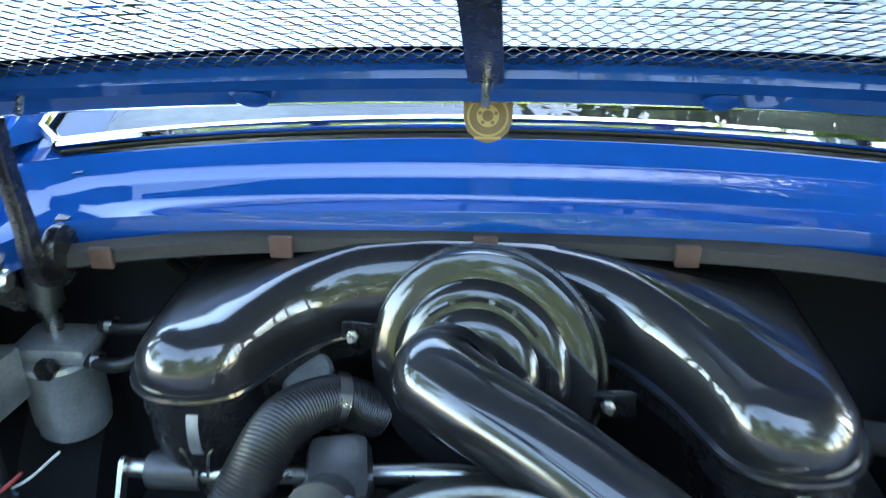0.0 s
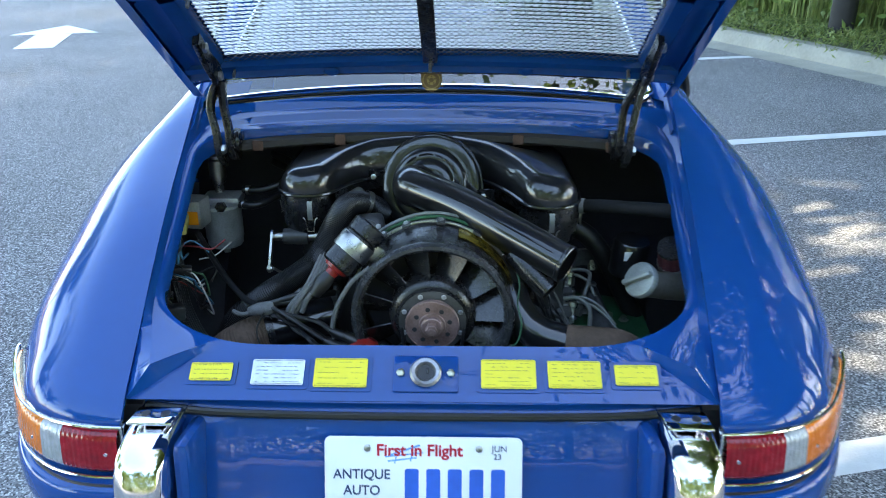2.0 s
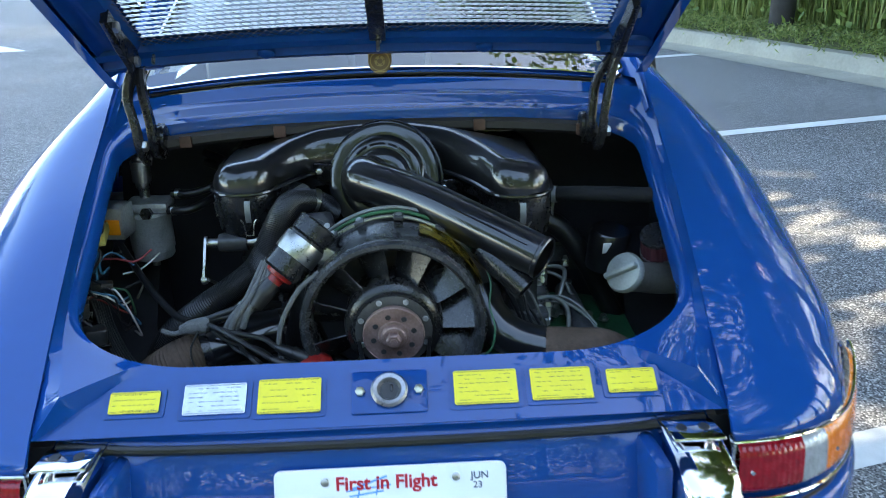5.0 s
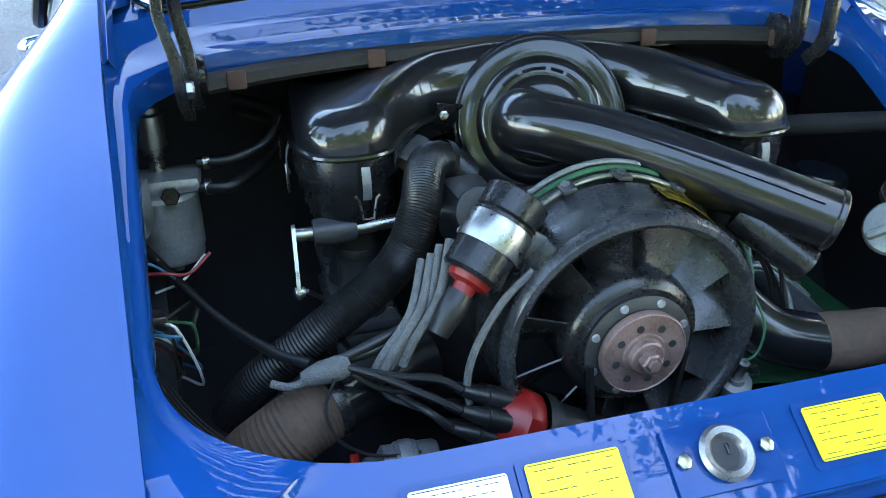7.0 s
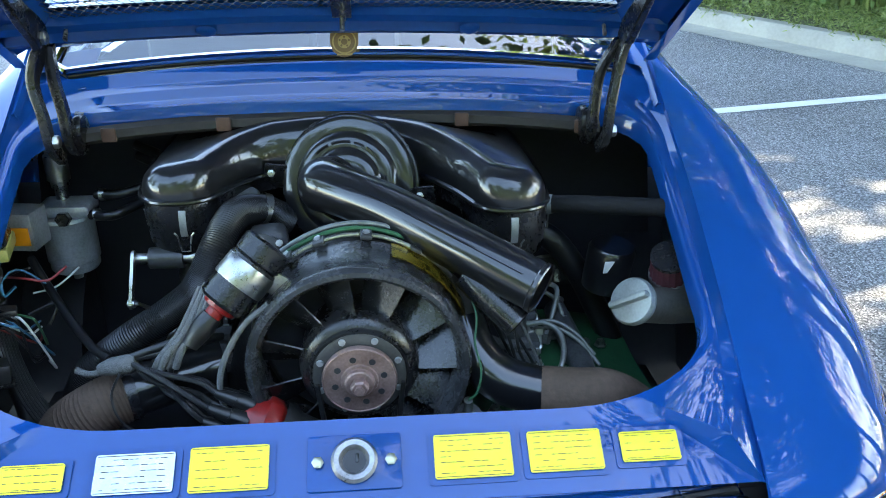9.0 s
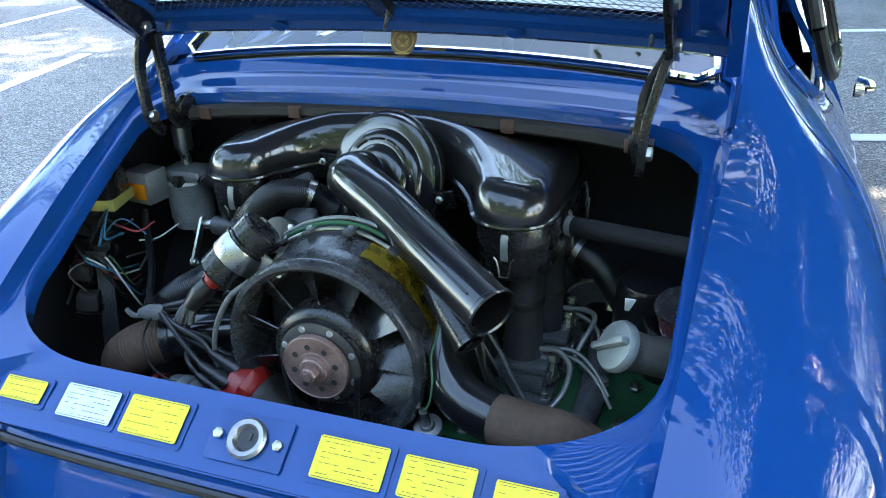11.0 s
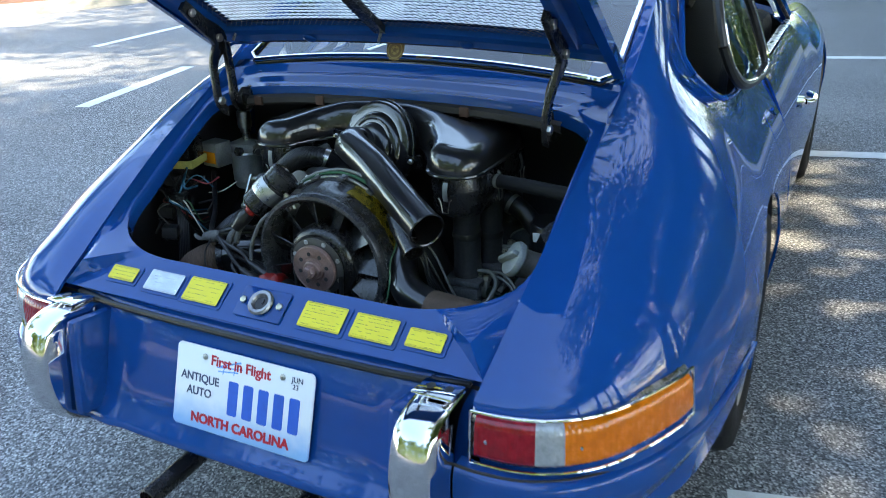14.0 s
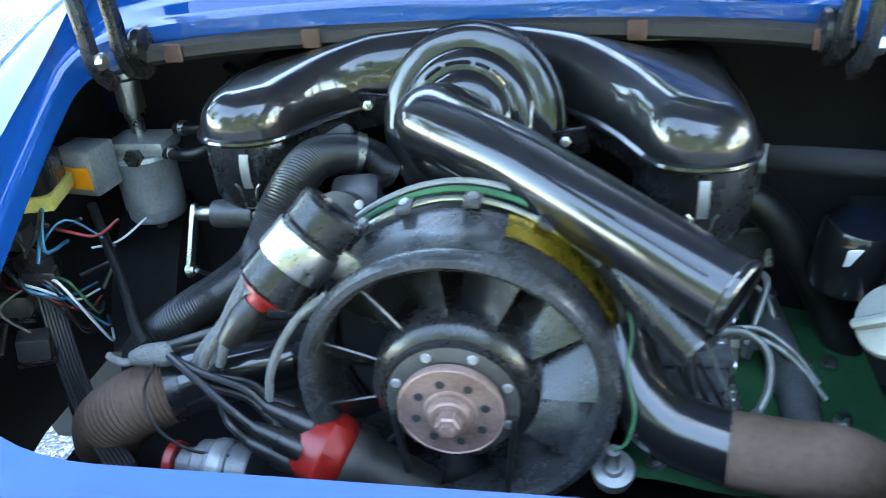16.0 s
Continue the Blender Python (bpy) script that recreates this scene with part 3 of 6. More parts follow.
for side in (1, -1):
    lamp = part("tail_lamp", thicken(lamp_strip(0, 47, 0.658, 0.566, 0.012), 0.002) if side > 0 else mirror(thicken(lamp_strip(0, 47, 0.658, 0.566, 0.012), 0.002)), TRIM, car, "tail lamp with a bright rim")
    for nm, i0, i1, m in (("red_lens", 1, 12, RED_LENS), ("reversing_lens", 12, 17, CLEAR_LENS), ("amber_lens", 17, 46, AMBER_LENS)):
        b = lamp_strip(i0 * 4, i1 * 4, 0.653, 0.571, 0.020, 0.0006, 192)
        part(nm, b if side > 0 else mirror(b), m, lamp)
    path = lamp_plan()
    ring = []
    for i, f in [(i, 0) for i in range(0, 48)] + [(47, .5)] + [(i, 1) for i in range(47, -1, -1)] + [(0, .5)]:
        t = (path[min(i + 1, 47)] - path[max(i - 1, 0)]).normalized()
        u = i / 47
        zt, zb = .656 + .008 * u, .568 + .012 * u * u
        ring.append(path[i] + Vector((t.y, -t.x, 0)) * (.004, .009, .0135)[int(2 * f)] + Vector((0, 0, zt + (zb - zt) * f)))
    b = tube(ring + ring[:1], .0026, 8, caps=False)
    part("lamp_frame", b if side > 0 else mirror(b), CHROME, lamp, "thin bright chrome lamp frame")
    for i in (3, 20):
        p = lamp_plan()[i]
        b = lathe([(0, 0.004), (0.003, 0.004), (0.004, 0.0)], axis_to(p + Vector((0.002, -0.011, 0.612)), (0.1, -1, 0)), 10)
        part("lens_screw", b if side > 0 else mirror(b), CHROME, lamp)


RIM_STEEL = material("dull_rim_steel", (0.20, 0.20, 0.21), 0.4, 0.5, 0, 0.25, 12, 0.05, 60)


def wheel(y, side):
    m = Matrix.Translation((side * 0.692, y, AXLE_Z)) @ Matrix.Rotation(radians(90) * side, 4, 'Y')
    w = part("wheel", lathe([(0.05, -0.06), (0.19, -0.05), (0.20, -0.085), (0.19, 0.03), (0.17, 0.02)], m, 32), BLACK_SATIN, car)
    part("tyre", lathe([(0.195, 0.075), (0.215, 0.088), (0.255, 0.092), (0.29, 0.086), (0.306, 0.07), (0.312, 0.03), (0.312, -0.05), (0.30, -0.08), (0.24, -0.09), (0.195, -0.08)], m, 64), TYRE, w, "black road tyre")
    part("rim", lathe([(0.198, 0.078), (0.192, 0.082), (0.185, 0.06), (0.18, 0.03), (0.15, 0.02), (0.12, 0.035), (0.06, 0.045), (0.055, 0.06), (0.0, 0.062)], m, 48), RIM_STEEL, w, "dull silver steel rim")
    for k in range(5):
        a = 2 * math.pi * k / 5
        part("wheel_nut", lathe([(0.011, 0.03), (0.011, 0.055), (0.006, 0.062), (0, 0.062)], m @ Matrix.Translation((0.075 * math.cos(a), 0.075 * math.sin(a), 0)), 6), BLACK_SATIN, w)
    return w


for side in (1, -1):
    for y in (WHEEL_Y, FRONT_WHEEL_Y):
        wheel(y, side)
    for c in (WHEEL_Y, FRONT_WHEEL_Y):
        arc = [(c - (ARCH_R + 0.008) * math.cos(a), AXLE_Z + (ARCH_R + 0.008) * math.sin(a)) for a in np.linspace(-0.25, math.pi + 0.25, 24)]
        rows = [[(side * x, y, z) for x in (0.77, 0.50)] + [(side * 0.50, c, AXLE_Z)] for y, z in arc]
        part("wheel_housing", grid(rows), INNER_DARK, car)

# doors and front wings
DOOR = [(1.40, (.667, .886), (.700, .845), (.765, .70), (.782, .60), (.788, .50)), (2.0, (.672, .886), (.702, .845), (.762, .70), (.780, .60), (.786, .50)), (2.6, (.665, .886), (.70, .845), (.758, .70), (.778, .60), (.785, .50))]
WING = [(2.45, (.650, .888), (.695, .845), (.755, .71), (.778, .60), (.785, .50)), (2.8, (.545, .885), (.670, .865), (.750, .73), (.778, .61), (.787, .50)), (3.2, (.47, .80), (.630, .858), (.745, .76), (.782, .62), (.79, .50)), (3.7, (.45, .72), (.60, .81), (.71, .72), (.76, .60), (.77, .50)), (4.02, (.45, .64), (.56, .69), (.62, .64), (.66, .57), (.67, .50))]
HANDLE_Y = 1.66
for side in (1, -1):
    b = thicken(grid(side_sheet(DOOR, stations(1.547, 2.462, 0.05), 18)), -0.006)
    d = part("door", b if side > 0 else mirror(b), BLUE, car)
    b = tube([(.80, HANDLE_Y - 0.02, .785), (.818, HANDLE_Y - .005, .785), (.82, HANDLE_Y + .06, .785), (.80, HANDLE_Y + .10, .785)], 0.009, 10, 16)
    lathe([(0.018, 0), (0.018, 0.016), (0.012, 0.022), (0, 0.022)], axis_to((.776, HANDLE_Y - .02, .785), (1, 0, 0)), 16, b)
    part("door_handle", b if side > 0 else mirror(b), CHROME, d, "chrome door handle")
    b = thicken(grid(side_sheet(WING, stations(2.469, 4.02, 0.06), 18)), -0.006)
    part("front_wing", b if side > 0 else mirror(b), BLUE, car)
    # window frame of the door, with its chrome edge
    b = tube([(.672, 1.49, .892), (.63, 1.46, 1.0), (.545, 1.52, 1.21), (.49, 1.60, 1.285), (.478, 1.9, 1.30), (.49, 2.1, 1.27), (.58, 2.42, 1.05), (.655, 2.58, .892)], 0.008, 8, 50)
    part("window_frame", b if side > 0 else mirror(b), BLACK_SATIN, d)
    b = thicken(grid([[(x, y, z) for x, z in ((.668, .889), (.655, .893), (.64, .89))] for y in np.linspace(1.55, 2.56, 12)]), 0.002)
    part("window_sill", b if side > 0 else mirror(b), TRIM, d)
    b = tube([(.64, 2.62, .90), (.57, 2.45, 1.07), (.48, 2.14, 1.285)], 0.022, 8, 20)
    part("windscreen_pillar", b if side > 0 else mirror(b), BLUE, car)

# roof, glass, bonnet
def window_point(u, v, lift=0.0):
    """The rear window: u across from -1 to 1, v up from 0 to 1."""
    w = 0.478 - 0.04 * v
    x = u * w
    y = 0.697 + 0.63 * v - 0.012 * u ** 4 * (1 - v)
    z = 1.036 + 0.315 * v - 0.065 * v * v - 0.030 * u * u
    return Vector((x, y, z + lift))


rear_window = part("rear_window", grid([[window_point(u, v) for u in np.linspace(-0.985, 0.985, 25)] for v in np.linspace(0.015, 0.985, 14)]), GLASS, car, "clear rear window in a chrome trim")
rear_window.visible_shadow = False


def window_trim(lift, r, inset):
    loop = []
    e = 1 - inset
    for u in np.linspace(-e + .06, e - .06, 30):
        loop.append(window_point(u, inset, lift))
    for v in np.linspace(0.05, 0.95, 20):
        loop.append(window_point(e, v, lift))
    for u in np.linspace(e - .06, -e + .06, 20):
        loop.append(window_point(u, 1 - inset, lift))
    for v in np.linspace(0.95, 0.05, 20):
        loop.append(window_point(-e, v, lift))
    loop.append(loop[0])
    return tube(loop, r, 8, caps=False)


part("chrome_trim", window_trim(0.004, 0.0072, 0.010), CHROME, rear_window, "bright chrome strip")
part("window_seal", window_trim(-0.005, 0.004, 0.012), RUBBER, rear_window, "black rubber seal")
for side in (1, -1):
    b = grid([[window_point(u, v, -0.009) for u in np.linspace(.86, 1.05, 8)] for v in np.linspace(-.03, .12, 6)])
    part("window_corner", thicken(b, 0.002) if side > 0 else mirror(thicken(b, 0.002)), BLUE, car)
for side in (1, -1):                                      # strip between window and crease
    rows = []
    for y in np.linspace(0.60, 1.46, 30):
        x, z = crease(y)
        v = min(max((y - 0.697) / 0.63, 0), 1)
        w = window_point(1.0, v)
        if y > 1.327:
            w = Vector((0.438 - (y - 1.327) * 0.1, y, 1.256 + 0.05 * (y - 1.327)))
        if y < 0.70:
            w = Vector((x - 0.012, y, z - 0.004))
        rows.append([(x, y, z), ((x + w.x) / 2, y, max(z, w.z) + 0.004), (w.x, y, w.z - 0.002)])
    b = thicken(grid(rows), 0.002)
    part("pillar_strip", b if side > 0 else mirror(b), BLUE, car)
b = grid([[(x, y, 1.285 + 0.05 * math.sin(math.pi * min(max((y - 1.2) / 1.2, 0), 1)) - 0.035 * (x / .45) ** 2 - 0.02 * max(0, (y - 1.9) / .3)) for x in np.linspace(-.475, .475, 17)] for y in np.linspace(1.315, 2.18, 16)])
part("roof", thicken(b, 0.01), BLUE, car)
scr = part("windscreen", grid([[(u * (0.47 + 0.13 * v), 2.16 + 0.5 * v + 0.06 * (1 - u * u), 1.262 - 0.35 * v - 0.02 * u * u) for u in np.linspace(-1, 1, 15)] for v in np.linspace(0, 1, 8)]), GLASS, car)
scr.visible_shadow = False
b = grid([[(u * np.interp(y, [2.6, 2.8, 3.2, 3.7, 4.02], [.6, .545, .47, .45, .45]), y, np.interp(y, [2.6, 2.8, 3.2, 3.7, 4.02], [.905, .89, .805, .725, .645]) + 0.03 * (1 - u * u)) for u in np.linspace(-1, 1, 15)] for y in np.linspace(2.62, 4.02, 20)])
part("bonnet", thicken(b, 0.004), BLUE, car)
b = grid([[(x, 4.02 + 0.04 * (1 - (x / .67) ** 2), z) for x in np.linspace(-.67, .67, 15)] for z in (.22, .40, .52, .645)])
part("front_panel", thicken(b, 0.004), BLUE, car)
def taper(y, z):
    """How far the cabin side draws in towards the rear."""
    return 0.030 * min(max((1.32 - y) / .3, 0), 1.2) * np.interp(z, [.90, 1.02, 1.25], [.3, 1, .4])


PANE = [(1.075, 1.03), (1.095, .975), (1.14, .935), (1.21, .918), (1.29, .914), (1.385, .922), (1.42, .95), (1.385, 1.08), (1.32, 1.19), (1.255, 1.240), (1.195, 1.225), (1.13, 1.16), (1.09, 1.09)]
# swung-out quarter windows, hinged at their front edge
for side in (1, -1):
    def pane_point(y, z):
        return Vector((0.636 + 0.108 * (y - 1.2) - 0.313 * (z - 1.05), y, z))
    loop = smooth_path([(0, *p) for p in QUARTER + QUARTER[:1]], 60)
    ring = [pane_point(p.y, p.z) for p in smooth_path([(0, *p) for p in PANE + PANE[:1]], 60)]
    b = bmesh.new()
    b.faces.new(add_verts(b, ring[:-1]))
    bmesh.ops.triangulate(b, faces=b.faces[:])
    qw = part("quarter_window", b if side > 0 else mirror(b), GLASS, car, "pop-out quarter window standing open")
    qw.visible_shadow = False
    b = tube(ring, 0.012, 8, caps=False)
    part("rubber_surround", b if side > 0 else mirror(b), RUBBER, qw)
    hub_c = sum(ring[:-1], Vector()) / (len(ring) - 1)
    b = tube([p.lerp(hub_c, .045) + Vector((0.009, 0, 0.004)) for p in ring], 0.0032, 8, caps=False)
    part("chrome_frame", b if side > 0 else mirror(b), CHROME, qw)
    ring2 = [Vector((np.interp(p.z, [0.90, 1.02, 1.25], [0.666, 0.594, 0.502]) - taper(p.y, p.z), p.y, p.z)) for p in loop]
    b = tube(ring2, 0.0075, 8, caps=False)
    part("window_aperture", b if side > 0 else mirror(b), BLUE, car)

# cabin
TRIM_BLACK = material("black_cabin_trim", (0.012, 0.012, 0.012), 0.6, 0, 0, 0.3, 40, 0.3, 300)
b = grid([[(x, y, z) for x in (-w, w)] for y, z, w in ((0.84, 0.30, .45), (0.80, 0.90, .45), (0.72, 1.0, .45), (0.95, 0.985, .48), (1.25, 0.80, .58), (1.30, 0.36, .62), (2.6, 0.30, .62), (2.75, 0.88, .62))])
part("cabin_floor", b, TRIM_BLACK, car)
part("dashboard", block((1.2, 0.22, 0.2), pose(0, 2.5, 0.83), 0.05), TRIM_BLACK, car)
for sx in (-0.34, 0.34):
    b = block((0.46, 0.5, 0.16), pose(sx, 1.95, 0.5), 0.06)
    block((0.46, 0.14, 0.58), pose(sx, 1.66, 0.80, -14), 0.06, b)
    block((0.26, 0.09, 0.16), pose(sx, 1.60, 1.12, -14), 0.04, b)
    part("seat", b, TRIM_BLACK, car, "black high-backed seat")
b = tube([(-.34 + .17 * math.cos(a), 2.25 - .05 * math.sin(a), 0.83 + .17 * math.sin(a)) for a in np.linspace(0, 2 * math.pi, 30)], 0.011, 8)
part("steering_wheel", b, TRIM_BLACK, car)

# engine bay walls
b = bmesh.new()
grid([[(x, y, z) for x in np.linspace(-w, w, 9)] for y, z, w in ((0.655, 0.978, .46), (0.74, 0.93, .52), (0.80, 0.85, .56), (0.80, 0.45, .61))], b)
for sg in (-1, 1):
    foot = ((0.05, .44), (0.15, .56), (0.45, .61), (0.66, .61), (0.80, .61))
    grid([[(sg * x, y, z) for (y, x), z in zip(foot, (.60, .64, .76, .86, .88))], [(sg * x, y, 0.45) for y, x in foot]], b)
grid([[(x, y, 0.45) for x in (-.55, .55)] for y in (0.0, 0.8)], b)
grid([[(x, 0.06, z) for x in (-.55, .55)] for z in (0.66, 0.45)], b)
part("engine_bay_wall", b, INNER_DARK, car, "black-painted engine bay walls")
EDGE_STRIP = material("aged_rubber_strip", (0.013, 0.012, 0.012), 0.7, 0, 0, 0.4, 15, 0.3, 80, tint=(0.034, 0.029, 0.027))
b = grid([[(x, 0.612 - 0.03 * (x / .44) ** 4 + dy, rim_z(0.62, x) - 0.026 + dz) for dy, dz in ((0.0, 0.006), (-0.012, 0.0), (-0.014, -0.012), (0.0, -0.02))] for x in np.linspace(-.40, .40, 30)])
part("opening_seal", thicken(b, 0.001), EDGE_STRIP, car, "aged brown-black foam strip")
CLIP = material("rusty_clip", (0.07, 0.035, 0.024), 0.7, 0, 0, 0.4, 60)
for x in (-0.36, -0.19, 0.0, 0.18, 0.37):
    part("seal_clip", block((0.022, 0.006, 0.022), pose(x, 0.597 - 0.03 * (x / .44) ** 4, rim_z(0.62, x) - 0.032), 0.002), CLIP, car, "rust-brown clip")
# tail pipes
for x in (-0.142, 0.140):
    b = lathe([(0.020, 0.0), (0.020, 0.30), (0.0175, 0.302), (0.0175, 0.05), (0, 0.05)], axis_to((x, 0.17, 0.384), (0, -1, -0.03)), 24)
    part("tail_pipe", b, BLACK_SATIN, car, "sooty black tail pipe")
b = lathe([(0.0, -0.42), (0.09, -0.42), (0.10, -0.40), (0.10, 0.40), (0.09, 0.42), (0, 0.42)], axis_to((0, 0.19, 0.36), (1, 0, 0)), 24)
part("silencer", b, BLACK_SATIN, car)
part("underbody", block((1.2, 3.2, 0.04), pose(0, 2.25, 0.24), 0.01), INNER_DARK, car)

# ---- the engine and what sits round it ----
GREY_PLASTIC = material("dusty_grey_black", (0.024, 0.024, 0.026), 0.36, 0, 0, 0.35, 18, 0.12, 150, tint=(0.055, 0.055, 0.056))
CLIP_ZINC = material("dull_zinc", (0.24, 0.25, 0.25), 0.45, 0.6, 0, 0.3, 60)
HUB_GREY = material("hub_plate_grey", (0.07, 0.068, 0.066), 0.45, 0.3, 0, 0.3, 30, 0.1, 150)
GOLD = material("gold_foil_label", (0.30, 0.20, 0.012), 0.28, 0.8, 0, 0.6, 55, 0.15, 70, tint=(0.46, 0.33, 0.03))
YELLOW = material("yellow_label", (0.72, 0.62, 0.01), 0.4, 0, 0.2, 0.06, 30)
DARK_INK = material("dark_print", (0.03, 0.03, 0.02), 0.6)
SILVER_LABEL = material("silver_label", (0.50, 0.52, 0.52), 0.2, 1.0, 0, 0.2, 60, 0.03, 60)
BROWN_DUCT = material("brown_paper_duct", (0.085, 0.05, 0.03), 0.85, 0, 0, 0.35, 14, 0.4, 90, tint=(0.13, 0.085, 0.06))
RED_PLASTIC = material("red_plastic", (0.24, 0.010, 0.008), 0.4, 0, 0.1, 0.25, 25)
ORANGE = material("orange_label", (0.75, 0.26, 0.01), 0.45)
GREEN_PAINT = material("green_painted_tin", (0.018, 0.085, 0.035), 0.5, 0, 0, 0.4, 20, 0.1, 80)
BRAID = material("grey_braided_sleeve", (0.12, 0.12, 0.118), 0.75, 0, 0, 0.35, 120, 0.6, 400)
LEAD = material("grey_black_lead", (0.014, 0.014, 0.015), 0.36, 0, 0, 0.3, 60, 0.1, 200)
WHITE_WIRE = material("white_wire", (0.7, 0.7, 0.68), 0.5)
BLUE_WIRE = material("blue_wire", (0.03, 0.15, 0.26), 0.5)
RED_WIRE = material("red_wire", (0.22, 0.02, 0.02), 0.5)
GREEN_WIRE = material("green_wire", (0.035, 0.12, 0.055), 0.5, 0, 0, 0.5, 50)

FAN_GREY = material("dusty_fan_alloy", (0.013, 0.014, 0.015), 0.22, 0.0, 0, 0.2, 40, 0.04, 150, tint=(0.022, 0.023, 0.025), spec=0.6)
RING_GREY = material("worn_grey_ring", (0.024, 0.025, 0.027), 0.27, 0, 0, 0.2, 30, 0.08, 180, tint=(0.040, 0.042, 0.046), spec=0.6)


from mathutils.geometry import tessellate_polygon


def sweep(path, half_w, half_h, n=30, seg=20, power=2.4):
    """A duct of flattened oval section along a smooth curve, upright."""
    pts = smooth_path(path, n)
    u = np.linspace(0, 1, n)
    hw = np.interp(u, np.linspace(0, 1, len(half_w)), half_w)
    hh = np.interp(u, np.linspace(0, 1, len(half_h)), half_h)
    rows = []
    for i, p in enumerate(pts):
        t = (pts[min(i + 1, n - 1)] - pts[max(i - 1, 0)]).normalized()
        s = t.cross(Vector((0, 0, 1))).normalized()
        up = s.cross(t)
        r = []
        for a in np.linspace(0, 2 * math.pi, seg, endpoint=False):
            c, q = math.cos(a), math.sin(a)
            e = 2 / power
            r.append(p + s * float(hw[i]) * math.copysign(abs(c) ** e, c) + up * float(hh[i]) * math.copysign(abs(q) ** e, q))
        rows.append(r)
    b = grid(rows, closed_v=True)
    b.verts.ensure_lookup_table()
    b.faces.new([b.verts[i] for i in range(seg)])
    b.faces.new([b.verts[i] for i in range((n - 1) * seg, n * seg)])
    return b


CASTING = material("dusty_dark_casting", (0.055, 0.058, 0.062), 0.45, 0.2, 0, 0.4, 26, 0.15, 140, tint=(0.12, 0.125, 0.13))
PALE_PIPE = material("dull_plated_pipe", (0.22, 0.23, 0.21), 0.42, 0.5, 0, 0.3, 60, 0.05, 150)

# cooling fan in its ring
FAN = Vector((0.012, 0, 0.710))
fan = thing("cooling_fan", "black eleven-bladed cooling fan with a rust-brown pulley", "fan")


def fan_frame(y):
    return axis_to((FAN.x, y, FAN.z), (0, -1, 0))


part("shroud_ring", lathe([(.134, .0), (.130, .05), (.1305, .074), (.134, .084), (.139, .088), (.145, .087), (.149, .081), (.1495, .074), (.148, .068), (.1455, .064), (.147, .03), (.151, .0)], fan_frame(.347), 72), RING_GREY, fan, "dusty dark grey ring")
part("hub", lathe([(.078, 0), (.080, .050), (.078, .064), (.073, .071), (.066, .074), (.064, .079), (.044, .080), (.02, .080)], fan_frame(.335), 56), BLACK_SATIN, fan)
part("hub_plate", lathe([(.061, 0), (.061, .0015), (.0595, .002), (.046, .002)], fan_frame(.2552), 48), HUB_GREY, fan, "dull grey hub plate")
for k in range(8):
    a = 2 * math.pi * (k + .5) / 8
    part("hub_rivet", lathe([(0.005, 0.0), (0.004, 0.003), (0, 0.0035)], fan_frame(.2535) @ Matrix.Translation((.0545 * math.cos(a), .0545 * math.sin(a), 0)), 10), ALU, fan)
pulley = part("pulley", lathe([(.036, -.010), (.0480, -.008), (.0490, -.002), (.0482, .0015), (.0470, .0022), (.0460, .0008), (.0245, .0002), (.0235, .0030), (.0200, .0036), (.0190, .0090), (.0170, .0105), (0, .0105)], fan_frame(.241), 48), BROWN, fan, "rust-brown pulley with eight holes", smooth=24)
# flat dark discs for the holes, whose inner shade is given as colour
for k in range(8):
    a = 2 * math.pi * (k + .3) / 8
    part("pulley_hole_disc", lathe([(0.0045, 0.0), (0.0042, 0.0006), (0.0, 0.0004)], fan_frame(.2395) @ Matrix.Translation((.0325 * math.cos(a), .0325 * math.sin(a), 0)), 12), INNER_DARK, pulley)
part("pulley_bolt", lathe([(.012, 0), (.012, .010), (.010, .012), (.0065, .012), (.0065, .016), (0, .016)], fan_frame(.231), 6), BROWN, pulley)
for k in range(11):
    a0 = 2 * math.pi * k / 11 + 0.12
    rows = []
    for r in np.linspace(.074, .130, 6):
        row = []
        for f in np.linspace(-.5, .5, 4):
            da = f * (0.46 - (r - .074) * 1.2)
            a = a0 + da
            row.append(Vector((FAN.x + r * math.cos(a), .292 + f * 0.035 + .006 * (f * f), FAN.z + r * math.sin(a))))
        rows.append(row)
    part("fan_blade", thicken(grid(rows), 0.0022), FAN_GREY, fan)
part("stator", lathe([(.132, 0), (.128, .004), (0, .004)], fan_frame(.352), 40), INNER_DARK, fan)
for dx in (-0.0405, 0.0415):
    part("belt", block((0.006, 0.010, 0.30), Matrix.Translation((FAN.x + dx * 1.0, .252, .55)) @ Matrix.Rotation(math.copysign(0.10, dx), 4, 'Y'), 0.001), RUBBER, fan, "black V-belt")
part("belt", lathe([(.044, -.006), (.0465, -.006), (.0465, .004), (.044, .004)], fan_frame(.252), 40, closed=True), RUBBER, fan)

# shroud behind the fan
shroud = thing("fan_shroud", "black glass-fibre fan shroud with a gold foil label", "engine part")
part("shroud_body", lathe([(.146, .0), (.150, -.02), (.149, -.045), (.135, -.075), (.10, -.095), (0, -.10)], fan_frame(.352), 56), BLACK_DUSTY, shroud)
for sg in (-1, 1):
    b = sweep([(FAN.x + sg * .05, .42, .70), (FAN.x + sg * .10, .43, .67), (FAN.x + sg * .14, .46, .61), (FAN.x + sg * .17, .49, .54)], [.06, .07, .06, .05], [.12, .09, .06, .05])
    part("cylinder_cowl", b, BLACK_DUSTY, shroud, "dusty black cowl")
rows = []
for a in np.linspace(radians(14), radians(72), 24):
    rows.append([Vector((FAN.x + r * math.cos(a), y, FAN.z + r * math.sin(a))) for y, r in ((.347, .1535), (.330, .1522), (.308, .1520))])
